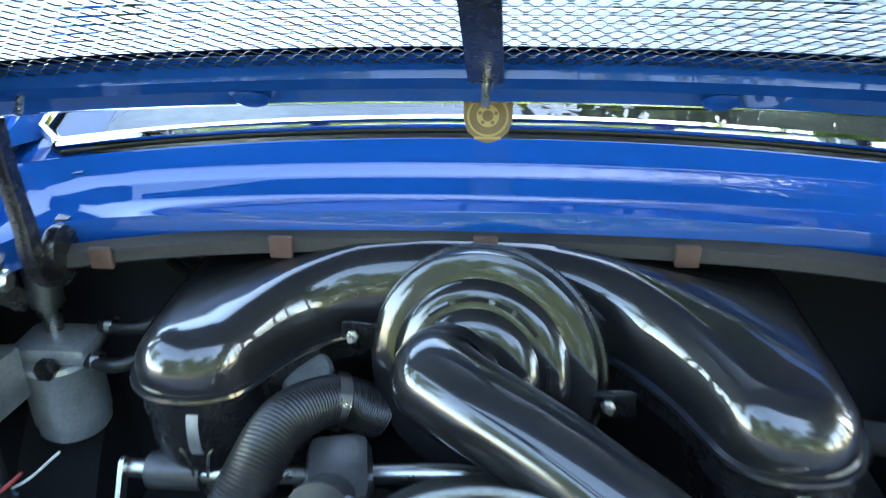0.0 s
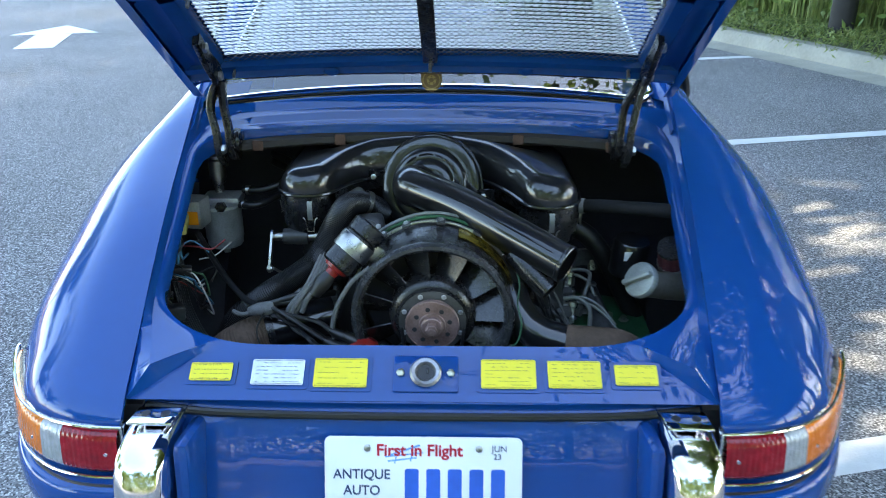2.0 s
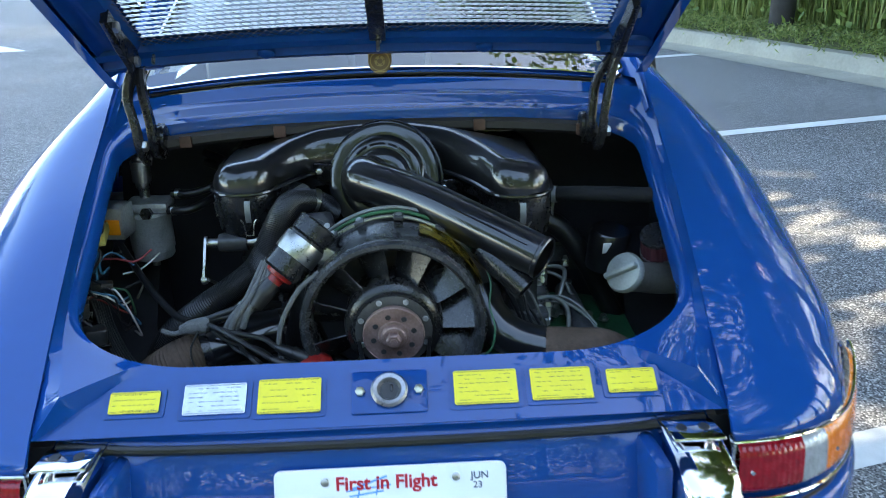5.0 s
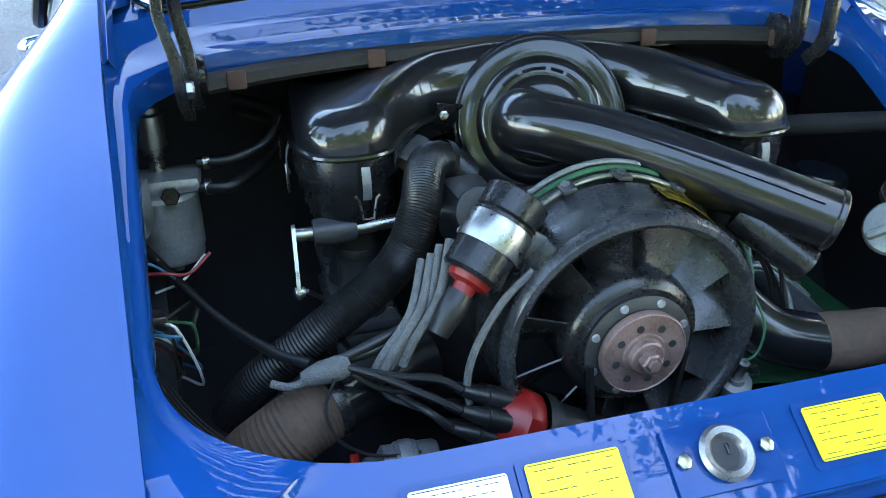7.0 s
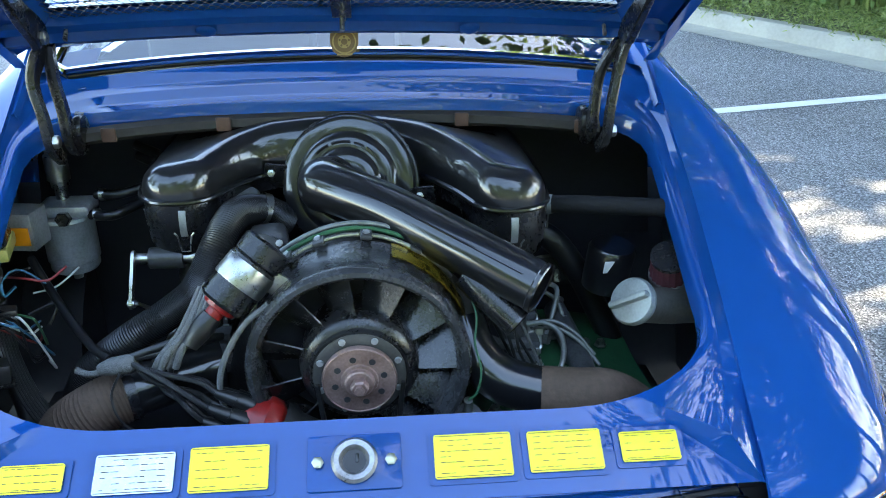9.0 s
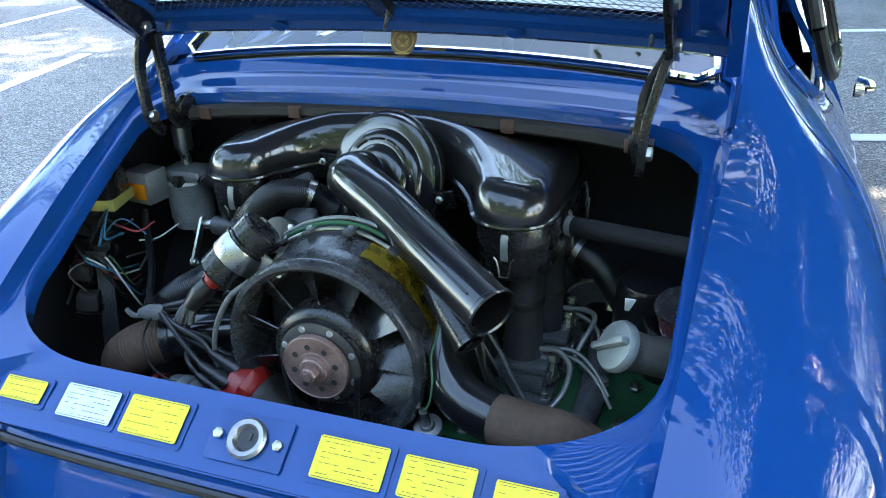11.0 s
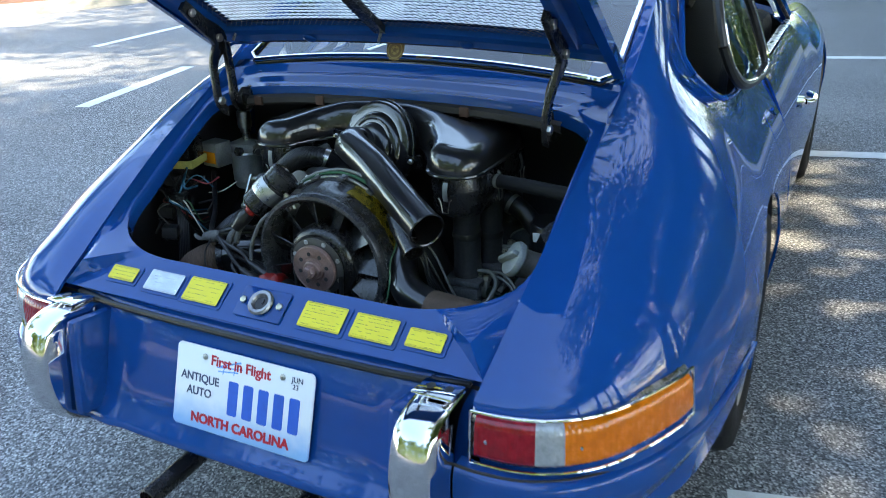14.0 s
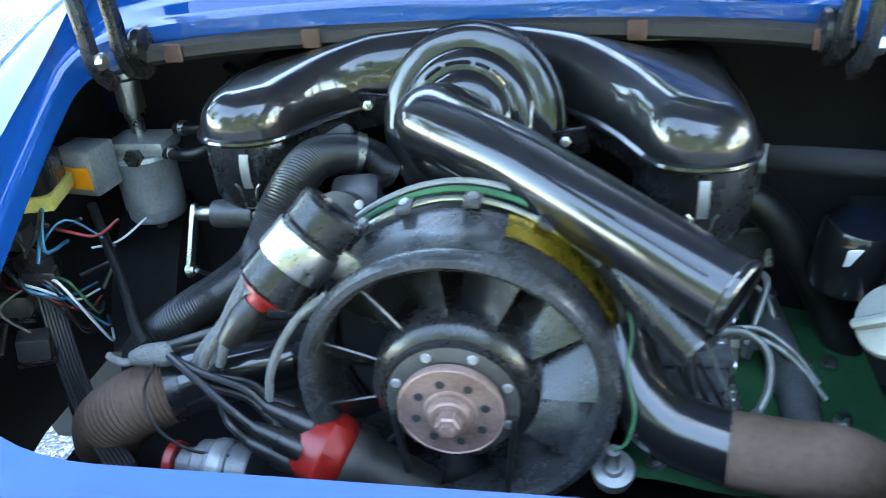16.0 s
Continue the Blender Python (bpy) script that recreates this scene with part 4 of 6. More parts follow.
part("foil_label", thicken(grid(rows), 0.001), GOLD, shroud, "worn gold foil label")
for y, r, m, nm in ((.352, .152, ZINC, "steel_pipe"), (.362, .157, GREEN_PAINT, "green_pipe"), (.371, .161, CLIP_ZINC, "steel_pipe")):
    b = tube([(FAN.x + (r + .004) * math.cos(a), y + .004 * math.sin(5 * a), FAN.z + (r + .004) * math.sin(a)) for a in np.linspace(radians(35), radians(128), 24)], 0.0034, 8)
    part(nm, b, m, shroud)
for a in (60, 85, 108, 125):
    c = Vector((FAN.x + .160 * math.cos(radians(a)), .352, FAN.z + .158 * math.sin(radians(a))))
    part("clamp", block((0.016, 0.03, 0.006), Matrix.Translation(c) @ Matrix.Rotation(radians(90 - a), 4, 'Y'), 0.002), GREY_PLASTIC, shroud)
    part("clamp_bolt", lathe([(.0055, 0), (.0055, .005), (0, .006)], axis_to(c, (math.cos(radians(a)), -.3, math.sin(radians(a)))), 6), ZINC, shroud)

part("green_tin", block((.16, .25, .004), pose(.25, .46, .575, 0, 8, 0), .001), GREEN_PAINT, shroud, "green-painted engine tin")
# air cleaner: round middle, two arms, two oval boxes and the long snout
AC, AN = Vector((-.001, .520, .878)), Vector((-.26, -.91, .31)).normalized()
cleaner = thing("air_cleaner", "gloss black air cleaner with long snout and two arms", "air cleaner")
part("canister", lathe([(.088, -.13), (.098, -.11), (.099, -.016), (.104, -.012), (.105, -.004), (.102, .002), (.096, .004), (.080, .004), (.076, .010), (.070, .013), (.056, .013), (.052, .018), (.046, .022), (.036, .023), (0, .023)], axis_to(AC, AN), 72), BLACK_GLOSS, cleaner)
lip = lathe([(.105, -.008), (.108, -.009), (.109, -.013), (.107, -.017), (.104, -.016)], axis_to(AC, AN), 72)
part("clamp_ring", lip, BLACK_SATIN, cleaner)
SNOUT = [(.004, .545, .868), (-.032, .496, .886), (-.016, .466, .890), (.060, .412, .876), (.155, .343, .847), (.248, .280, .815)]
path = smooth_path(SNOUT, 40)
b = tube(path, [.046, .043, .038, .0365, .0355, .0345], 28, caps=False)
join(b, tube(list(reversed(path))[:14], [.0325, .0325, .033], 28, caps=False))
part("snout", b, BLACK_GLOSS, cleaner, "gloss black intake pipe")
end = path[-1]; ax = (path[-1] - path[-3]).normalized()
part("snout_rim", lathe([(.0322, .0), (.0322, .003), (.0345, .005), (.0362, .003), (.0362, -.002), (.0345, -.004)], axis_to(end, ax), 28, closed=True), BLACK_GLOSS, cleaner)
for sg in (-1, 1):
    top = [p + Vector((-.012, -.020, .022)) * sg * 1.12 for p in path[12:39]]
    part("weld_seam", tube(top, 0.0016, 6), BLACK_GLOSS, cleaner)
# embossed writing round the middle: unreadable, so bars
EM = axis_to(AC, AN)
for a0, a1 in ((40, 62), (66, 80), (86, 112), (118, 138), (330, 352), (358, 376)):
    pts = [EM @ Vector((.064 * math.cos(radians(a)), .064 * math.sin(radians(a)), .0135)) for a in np.linspace(a0, a1, 8)]
    part("embossed_bar", tube(pts, 0.0022, 6), BLACK_GLOSS, cleaner)


def oval_loop(cx, y0, y1, w, z, n=40, taper=1.0):
    """A stadium outline running fore and aft."""
    r = w / 2 * taper
    pts = []
    for a in np.linspace(0, 2 * math.pi, n, endpoint=False):
        c, s = math.cos(a), math.sin(a)
        yy = y0 + r / taper if s < 0 else y1 - r / taper
        pts.append(Vector((cx + r * c, yy + r * s, z)))
    return pts


# one pressed upper shell: arms and side covers in a single flat-topped form
SHELL_R = [(.03, .565), (.085, .550), (.125, .520), (.155, .478), (.172, .443), (.186, .415), (.208, .400), (.236, .396), (.264, .404), (.284, .428), (.291, .47), (.291, .56), (.288, .64), (.270, .695), (.22, .712), (.12, .705), (.03, .70)]
SHELL_L = [(-.03, .70), (-.13, .720), (-.23, .752), (-.280, .742), (-.301, .70), (-.305, .61), (-.305, .53), (-.298, .492), (-.278, .468), (-.248, .460), (-.220, .464), (-.199, .479), (-.185, .504), (-.163, .535), (-.130, .558), (-.085, .568), (-.03, .568)]
plan = smooth_path([(x, y, 0) for x, y in SHELL_R + SHELL_L + SHELL_R[:1]], 161)[:-1]


def shell_loop(inset, rise, drop=0.0):
    """The shell's outline moved inwards, at a share of its height there."""
    out = []
    n = len(plan)
    for i, p in enumerate(plan):
        t = plan[(i + 1) % n] - plan[i - 1]
        nr = Vector((-t.y, t.x, 0)).normalized()
        q = p + nr * inset
        d = abs(q.x)
        lo = np.interp(d, [.08, .14, .2], [.890, .884, .880])
        hi = np.interp(d, [.05, .12, .17, .22, .30], [.964, .958, .946, .931, .920])
        q.z = lo + (hi - lo) * rise - drop
        out.append(q)
    return out


loops = [shell_loop(-.0035, 0, .006), shell_loop(-.0055, 0, .003), shell_loop(-.0045, .0), shell_loop(0, .03)]
loops += [shell_loop(.040 * (1 - math.cos(a) ** .9), .03 + .97 * math.sin(a) ** .9) for a in np.linspace(.12, 1.5, 11)]
b = grid(loops, closed_v=True)
b.verts.ensure_lookup_table()
last = (len(loops) - 1) * 160
for tri in tessellate_polygon([[Vector((p.x, p.y, 0)) for p in loops[-1]]]):
    b.faces.new([b.verts[last + i] for i in tri])
part("upper_shell", b, BLACK_GLOSS, cleaner, "gloss black pressed upper shell")
b = grid([shell_loop(.004, 0, .006), shell_loop(.006, 0, .03), shell_loop(.020, 0, .036)], closed_v=True)
part("lower_pan", b, BLACK_SATIN, cleaner)
for sg in (-1, 1):
    cx = -0.245 if sg < 0 else 0.234
    y0 = 0.462 if sg < 0 else 0.400
    y1, w = y0 + 0.31, 0.114
    loops = [oval_loop(cx, y0, y1, w - .01, .876), oval_loop(cx, y0, y1, w + .002, .874), oval_loop(cx, y0, y1, w + .002, .848), oval_loop(cx, y0, y1, w + .006, .846), oval_loop(cx, y0, y1, w + .006, .842), oval_loop(cx, y0, y1, w, .840), oval_loop(cx, y0, y1, w, .805, taper=.97), oval_loop(cx, y0, y1, w, .792, taper=.88), oval_loop(cx, y0, y1, w, .788, taper=.5), oval_loop(cx, y0, y1, w, .788, taper=.05)]
    part("side_box", grid(loops, closed_v=True), BLACK_SATIN, cleaner)
    # spring clips: strap, pivot and wire bail
    spots = [(cx + (0.0 if sg > 0 else 0.010), y0 - 0.004, (0, -1)), (cx + sg * (w / 2 + .004), y0 + .10, (sg, 0)), (cx + sg * (w / 2 + .004), y0 + .22, (sg, 0))]
    for px, py, (nx, ny) in spots:
        n3 = Vector((nx, ny, 0)); s3 = Vector((-ny, nx, 0)); P = Vector((px, py, 0))
        rows = [[P + n3 * (0.004 + o) + s3 * q * .005 + Vector((0, 0, z)) for q in (-1, 1)] for o, z in ((0, .868), (.003, .862), (.005, .85), (.005, .838), (.002, .83))]
        clip = part("spring_clip", thicken(grid(rows), 0.0015), CLIP_ZINC, cleaner, "dull zinc spring clip")
        z0 = .833
        bail = [P + n3 * .009 + s3 * q + Vector((0, 0, z)) for q, z in ((-.014, z0 + .003), (-.010, z0 - .002), (-.008, z0 - .012), (-.006, z0 - .026), (.006, z0 - .026), (.008, z0 - .012), (.010, z0 - .002), (.014, z0 + .003))]
        part("wire_bail", tube(bail, .0014, 6), ZINC, clip)
    for k in range(3):
        py = y0 + .062 + k * .088
        px = cx + (.010 + .012 * k if sg > 0 else .006)
        runner = thing("intake_pipe", "black intake pipe bolted to a flange", "pipe", "intake pipes")
        b = lathe([(.034, 0), (.0305, .012), (.0285, .04), (.0285, .14), (.034, .165)], pose(px, py, .640), 24)
        part("pipe", b, GREY_PLASTIC, runner)
        part("pipe_band", lathe([(.0298, 0), (.031, .003), (.031, .011), (.0298, .014)], pose(px, py, .70 + .03 * (k == 0)), 24), BLACK_DUSTY, runner)
        part("upper_flange", block((.082, .072, .014), pose(px + .004, py - .006, .640), .005), CASTING, runner)
        part("throttle_body", block((.072, .066, .034), pose(px + .006, py - .012, .616), .010), CASTING, runner)
        part("lower_flange", block((.094, .086, .014), pose(px + .008, py - .020, .594), .006), CASTING, runner)
        part("port", lathe([(.038, 0), (.038, .06)], pose(px, py, .53), 20), BLACK_DUSTY, runner)
        part("side_plug", lathe([(.014, 0), (.014, .008), (.010, .010), (.010, .013), (0, .013)], axis_to((px + .040, py - .012, .618), (1, -.2, 0)), 16), ZINC, runner)
        for qx, qy, qz in ((-.030, .022, .647), (.034, -.008, .647), (-.024, -.034, .601), (.044, -.048, .601), (.046, .012, .601)):
            part("nut", lathe([(.009, 0), (.009, .0015), (.0062, .002), (.0062, .010), (.003, .011), (.003, .016), (0, .016)], pose(px + qx, py + qy, qz), 6), ZINC, runner)
# brackets that clamp the canister
for sg, at in ((-1, Vector((-.112, .556, .886))), (1, Vector((.112, .494, .866)))):
    br = part("bracket", block((.036, .006, .034), Matrix.Translation(at) @ Matrix.Rotation(radians(20), 4, 'X') @ Matrix.Rotation(radians(-8 * sg), 4, 'Y'), .002), BLACK_SATIN, cleaner, "black clamp bracket")
    part("bracket_bolt", lathe([(.006, 0), (.006, .006), (.003, .007), (.003, .014), (0, .014)], axis_to(at + Vector((-.006, -.004, .002)), (0, -1, .2)), 6), ZINC, br)

# corrugated hose
hose = thing("corrugated_hose", "black corrugated air hose with fine ribs", "hose")
HOSE = [(-.095, .535, .815), (-.130, .515, .842), (-.162, .465, .856), (-.182, .415, .832), (-.200, .400, .795), (-.222, .400, .762), (-.262, .396, .732), (-.316, .386, .700), (-.38, .40, .645), (-.42, .43, .58)]
part("hose_body", tube(smooth_path(HOSE, 340), .0225, 18, ribs=.0011), RUBBER, hose)
part("hose_clip", lathe([(.0265, -.006), (.0265, .006)], axis_to(HOSE[1], (-1, -.4, .5)), 24), ZINC, hose)

# ignition coil
C0, C1 = Vector((-.154, .298, .808)), Vector((-.098, .330, .866))
cd = (C1 - C0).normalized(); CM = axis_to(C0, cd)
coil = thing("ignition_coil", "black ignition coil in a bright metal clamp", "ignition coil")
part("can", lathe([(0, -.012), (.030, -.012), (.0335, -.008), (.0335, .056), (.031, .058), (.0335, .060), (.0345, .084), (.030, .087), (.028, .084), (0, .082)], CM, 36), BLACK_SATIN, coil)
part("clamp", lathe([(.0348, .020), (.0355, .022), (.0355, .050), (.0348, .052)], CM, 36), ZINC, coil, "bright zinc strap with a red flash mark")
lug = part("lug", block((.05, .006, .032), Matrix.Translation(C0 + cd * .036 + Vector((.047, -.004, -.018))) @ Matrix.Rotation(radians(35), 4, 'Y'), .003), ZINC, coil)
part("lug_bolt", lathe([(.009, 0), (.009, .008), (.005, .009), (.005, .014), (0, .014)], axis_to(C0 + cd * .036 + Vector((.058, -.008, -.026)), (0, -1, .2)), 6), ZINC, coil)
part("terminal_cap", lathe([(.024, -.012), (.022, -.018), (.012, -.021), (.011, -.034), (0, -.034)], CM, 24), RED_PLASTIC, coil, "red terminal cap")
part("boot", tube([C0 - cd * .03, C0 - cd * .05, C0 - cd * .075 + Vector((0, 0, -.003))], [.014, .0155, .011], 14, 8), RUBBER, coil)
q = CM @ Matrix.Rotation(radians(-95), 4, 'Z')
rows = [[q @ Vector((.0342 * math.cos(a), .0342 * math.sin(a), z)) for a in np.linspace(-.5, .5, 8)] for z in (-.004, .016)]
part("label", thicken(grid(rows), .0004), SILVER_LABEL, coil, "worn pale label")
flash = [(.35, .044), (.12, .040), (.18, .035), (-.05, .029), (.02, .034), (-.02, .036), (.2, .041)]
b = bmesh.new()
b.faces.new(add_verts(b, [q @ Vector((.0362 * math.cos(a * .5), .0362 * math.sin(a * .5), z)) for a, z in flash]))
part("flash_mark", b, RED_PLASTIC, coil)

# distributor with its leads
DA = Vector((-.90, .08, .42)).normalized()
D = Vector((-.108, .262, .626))
dist = thing("distributor", "red distributor cap with black plug boots", "distributor")
DM = axis_to(D, DA)
part("cap", lathe([(.030, -.01), (.040, 0), (.041, .016), (.037, .020), (.035, .036), (.028, .043), (0, .044)], DM, 8), RED_PLASTIC, dist)
part("body", lathe([(.030, -.10), (.034, -.03), (.040, -.02), (.040, -.008)], DM, 24), BLACK_DUSTY, dist)
WRAP = Vector((-.296, .311, .707))
for k in range(6):
    a = 2 * math.pi * k / 6 + .5
    out = Vector((.023 * math.cos(a), .023 * math.sin(a), 0))
    p0, p1, p2 = (DM @ (out + Vector((0, 0, h))) for h in (.034, .060, .088))
    boot = part("plug_boot", tube([p0, p0.lerp(p1, .5), p1], [.0125, .0122, .0118], 14, 12, ribs=.0007), RUBBER, dist)
    part("boot_tip", tube([p1, p1.lerp(p2, .5), p2], [.0098, .0086, .0058], 12, 6), RUBBER, boot)
    if k < 4:
        way = [p2, p2 + DA * .025 + Vector((0, .006, .002)), p2.lerp(WRAP, .65) + Vector((0, -.006, .010 - .005 * k)), WRAP + Vector((.004, .003 * k - .005, .004 - .003 * k))]
    else:
        way = [p2, p2 + DA * .02 + Vector((-.002, .005, .010)), Vector((-.252 + .012 * (k - 4), .298, .672)), Vector((-.254 + .014 * (k - 4), .303, .700)), Vector((-.236 + .014 * (k - 4), .310, .730))]
    part("lead", tube(way, .0040, 8, 24), LEAD, dist)
part("braided_wrap", tube([WRAP + Vector((.010, 0, .002)), WRAP, WRAP + Vector((-.022, .001, -.004)), WRAP + Vector((-.040, .002, -.009))], [.0095, .0135, .0125, .008], 14, 12), BRAID, dist, "frayed grey braided wrap")
part("braided_sleeve", tube([WRAP + Vector((-.036, .002, -.010)), (-.344, .311, .693), (-.356, .313, .693), (-.368, .318, .696)], .0045, 10, 14), BRAID, dist, "frayed grey braided sleeve")
for k in range(4):
    s0, e0 = Vector((-.266 + .011 * k, .305 - .004 * (k % 2), .692 + .004 * k)), Vector((-.214 + .010 * k, .320 - .005 * (k % 2), .768 + .007 * k))
    part("braided_sleeve", tube([s0, s0.lerp(e0, .35) + Vector((-.004, -.006, 0)), s0.lerp(e0, .7) + Vector((.003, -.004, .002)), e0, e0 + Vector((.016, .03, .030))], .0047 + .0006 * (k % 2), 10, 18), BRAID, dist, "frayed grey braided sleeve")
for k in range(2):
    part("lead", tube([WRAP + Vector((0, .004, .006)), (-.262, .318, .716 + .008 * k), (-.224, .330, .720 + .010 * k), (-.18, .36, .715)], .0058, 10, 18), LEAD, dist)
part("thin_wire", tube([WRAP + Vector((-.008, -.012, -.004)), (-.318, .288, .672), (-.306, .274, .640), (-.270, .264, .622), (-.225, .262, .618)], .0019, 6, 22), LEAD, dist)
part("earth_strap", tube([(-.100, .280, .806), (-.134, .274, .778), (-.163, .272, .728), (-.172, .270, .680), (-.160, .266, .625), (-.150, .264, .60)], .0042, 8, 30), BRAID, dist, "plaited grey earth strap")
DARK_ALLOY = material("oily_dark_alloy", (0.13, 0.135, 0.14), 0.42, 0.4, 0, 0.4, 40, 0.1, 150)
pump = thing("fuel_pump", "small dull alloy pump with a red ring", "pump")
PM_ = axis_to((-.205, .268, .590), (-1, .05, .02))
part("pump_body", lathe([(0, 0), (.026, 0), (.029, .004), (.029, .022), (.031, .024), (.031, .046), (.029, .048), (.029, .060), (.020, .066), (.018, .082), (0, .083)], PM_, 28), DARK_ALLOY, pump)
part("pump_strap", lathe([(.0318, .028), (.0325, .030), (.0325, .040), (.0318, .042)], PM_, 28), CLIP_ZINC, pump)
part("red_ring", lathe([(.019, .084), (.024, .085), (.024, .094), (.014, .095)], PM_, 24), RED_PLASTIC, pump, "red plastic ring")

# warm-air ducts
ductl = thing("warm_air_duct", "black metal elbow joined to a brown paper duct", "duct", "warm air ducts")
part("elbow", tube([(-.19, .385, .655), (-.25, .362, .652), (-.312, .335, .645)], .037, 24, 14), BLACK_GLOSS, ductl)
part("paper_hose", tube(smooth_path([(-.306, .338, .645), (-.350, .320, .632), (-.395, .322, .600), (-.425, .345, .55)], 60), .0375, 24, ribs=.0014), BROWN_DUCT, ductl, "brown ribbed paper hose")
part("hose_band", lathe([(.0395, -.007), (.040, 0), (.0395, .007)], axis_to((-.309, .336, .645), (-1, -.45, -.1)), 28), BLACK_SATIN, ductl)
ductr = thing("warm_air_duct", "black metal elbow joined to a brown paper duct", "duct", "warm air ducts")
part("elbow", tube([(.160, .345, .735), (.172, .312, .700), (.205, .286, .672), (.262, .270, .658)], [.028, .032, .034, .034], 24, 20), BLACK_GLOSS, ductr)
part("paper_hose", tube(smooth_path([(.258, .271, .659), (.305, .262, .660), (.355, .264, .652), (.415, .29, .60)], 50), .0345, 24, ribs=.0006), BROWN_DUCT, ductr, "smooth brown paper hose")

# fuel filter with its head and lines
CAN_SILVER = material("silver_painted_can", (0.44, 0.46, 0.48), 0.36, 0.55, 0, 0.3, 30, 0.05, 100)
filt = thing("fuel_filter", "silver canister filter under an alloy head", "fuel filter")
FX, FY = -.468, .640
part("canister", lathe([(0, .698), (.030, .698), (.036, .700), (.039, .704), (.039, .717), (.0415, .719), (.0415, .789), (.044, .792), (.042, .798), (0, .798)], pose(FX, FY, 0), 36), CAN_SILVER, filt)
b = block((.085, .06, .022), pose(FX + .005, FY, .808), .008)
block((.09, .014, .018), pose(FX - .065, FY - .02, .804, 0, 0, 12), .004, b)
part("head", b, ALU, filt, "cast alloy filter head")
part("head_bolt", lathe([(.012, 0), (.012, .012), (.010, .014), (0, .014)], axis_to((FX + .01, FY - .035, .801), (0, -1, .2)), 6), BLACK_SATIN, filt)
part("union", lathe([(.010, 0), (.010, .02), (.014, .022), (.014, .032), (.018, .034), (.018, .075), (.014, .078), (.014, .085), (0, .085)], pose(FX - .005, FY + .012, .818), 16), ZINC, filt)
for z, yy in ((.821, .02), (.801, -.02)):
    part("fuel_line", tube([(FX + .045, FY + yy, z), (FX + .09, FY + yy - .005, z + .002), (FX + .14, FY + .03, z + .018), (FX + .155, FY + .06, z + .045), (FX + .10, FY + .10, z + .06)], .0085, 10, 26), RUBBER, filt)
    part("hose_clamp", lathe([(.0105, 0), (.0105, .009)], axis_to((FX + .052, FY + yy, z), (1, 0, 0)), 16), ZINC, filt)
part("drain", lathe([(.008, .68), (.008, .698)], pose(FX, FY, 0), 10), ALU, filt)

# ignition box and relay cover on the side wall
cdi = thing("ignition_box", "finned aluminium ignition box with an orange label", "ignition box")
part("case", block((.056, .05, .062), pose(-.512, .578, .800, 0, 0, -8), .003), ALU, cdi)
part("orange_label", block((.044, .002, .03), pose(-.515, .552, .794, 0, 0, -8), .0008), ORANGE, cdi)
cov = thing("relay_cover", "black plastic cover with a yellow edge", "cover")
part("hood", block((.07, .075, .06), pose(-.535, .492, .832, 0, 0, 14), .012), BLACK_SATIN, cov)
part("yellow_edge", block((.074, .079, .020), pose(-.535, .492, .802, 0, 0, 14), .003), material("dirty_pale_yellow", (.38, .36, .10), .55, 0, 0, .3, 30), cov)
wires = thing("wiring_bundle", "loose coloured wires and a grey connector", "wires")
rng = np.random.default_rng(3)
for k, m in enumerate((BLUE_WIRE, WHITE_WIRE, RED_WIRE, GREEN_WIRE, LEAD, BLUE_WIRE, LEAD, WHITE_WIRE)):
    o = rng.normal(0, .010, 3)
    p = [Vector((-.53, .42, .735)) + Vector(o), Vector((-.50, .395, .742)) + Vector(o * 1.4), Vector((-.472, .388, .736)) + Vector(o), Vector((-.478 + .02 * (k % 3), .42, .712 - .01 * k)) + Vector(o), Vector((-.47, .47, .69 - .01 * k))]
    part("wire", tube(p, .0018, 6, 20), m, wires)
part("connector", block((.035, .022, .018), pose(-.485, .40, .742, 0, 10, 20), .003), LEAD, wires)
part("loom", tube([(-.492, .535, .765), (-.455, .49, .735), (-.410, .435, .708), (-.360, .365, .702), (-.325, .325, .706)], .0062, 10, 30), RUBBER, wires)
for k in range(7):
    o = Vector((.55, .70, .2)) * .0044 * (k - 3)
    part("ribbon_strand", tube([Vector(q) + o for q in ((-.512, .432, .722), (-.502, .420, .690), (-.488, .400, .655), (-.455, .360, .622), (-.405, .308, .604), (-.350, .262, .585))], .0025, 6, 26), LEAD, wires)

# throttle rod and lever
def flat_lever(a, b, w=.0065, t=.0022):
    """A flat pressed lever between two points, rounded at its ends."""
    a, b = Vector(a), Vector(b)
    d = (b - a).normalized()
    side = d.cross(Vector((1, 0, 0))).normalized()
    pts = []
    for c, a0 in ((b, 0), (a, 180)):
        for k in range(7):
            q = radians(a0 - 90 + 30 * k)
            pts.append(c + d * w * math.cos(q) + side * w * math.sin(q))
    m = bmesh.new()
    f = m.faces.new(add_verts(m, [p + Vector((t, 0, 0)) for p in pts]))
    g = bmesh.ops.extrude_face_region(m, geom=[f])
    bmesh.ops.translate(m, verts=[v for v in g["geom"] if isinstance(v, bmesh.types.BMVert)], vec=(-2 * t, 0, 0))
    return m


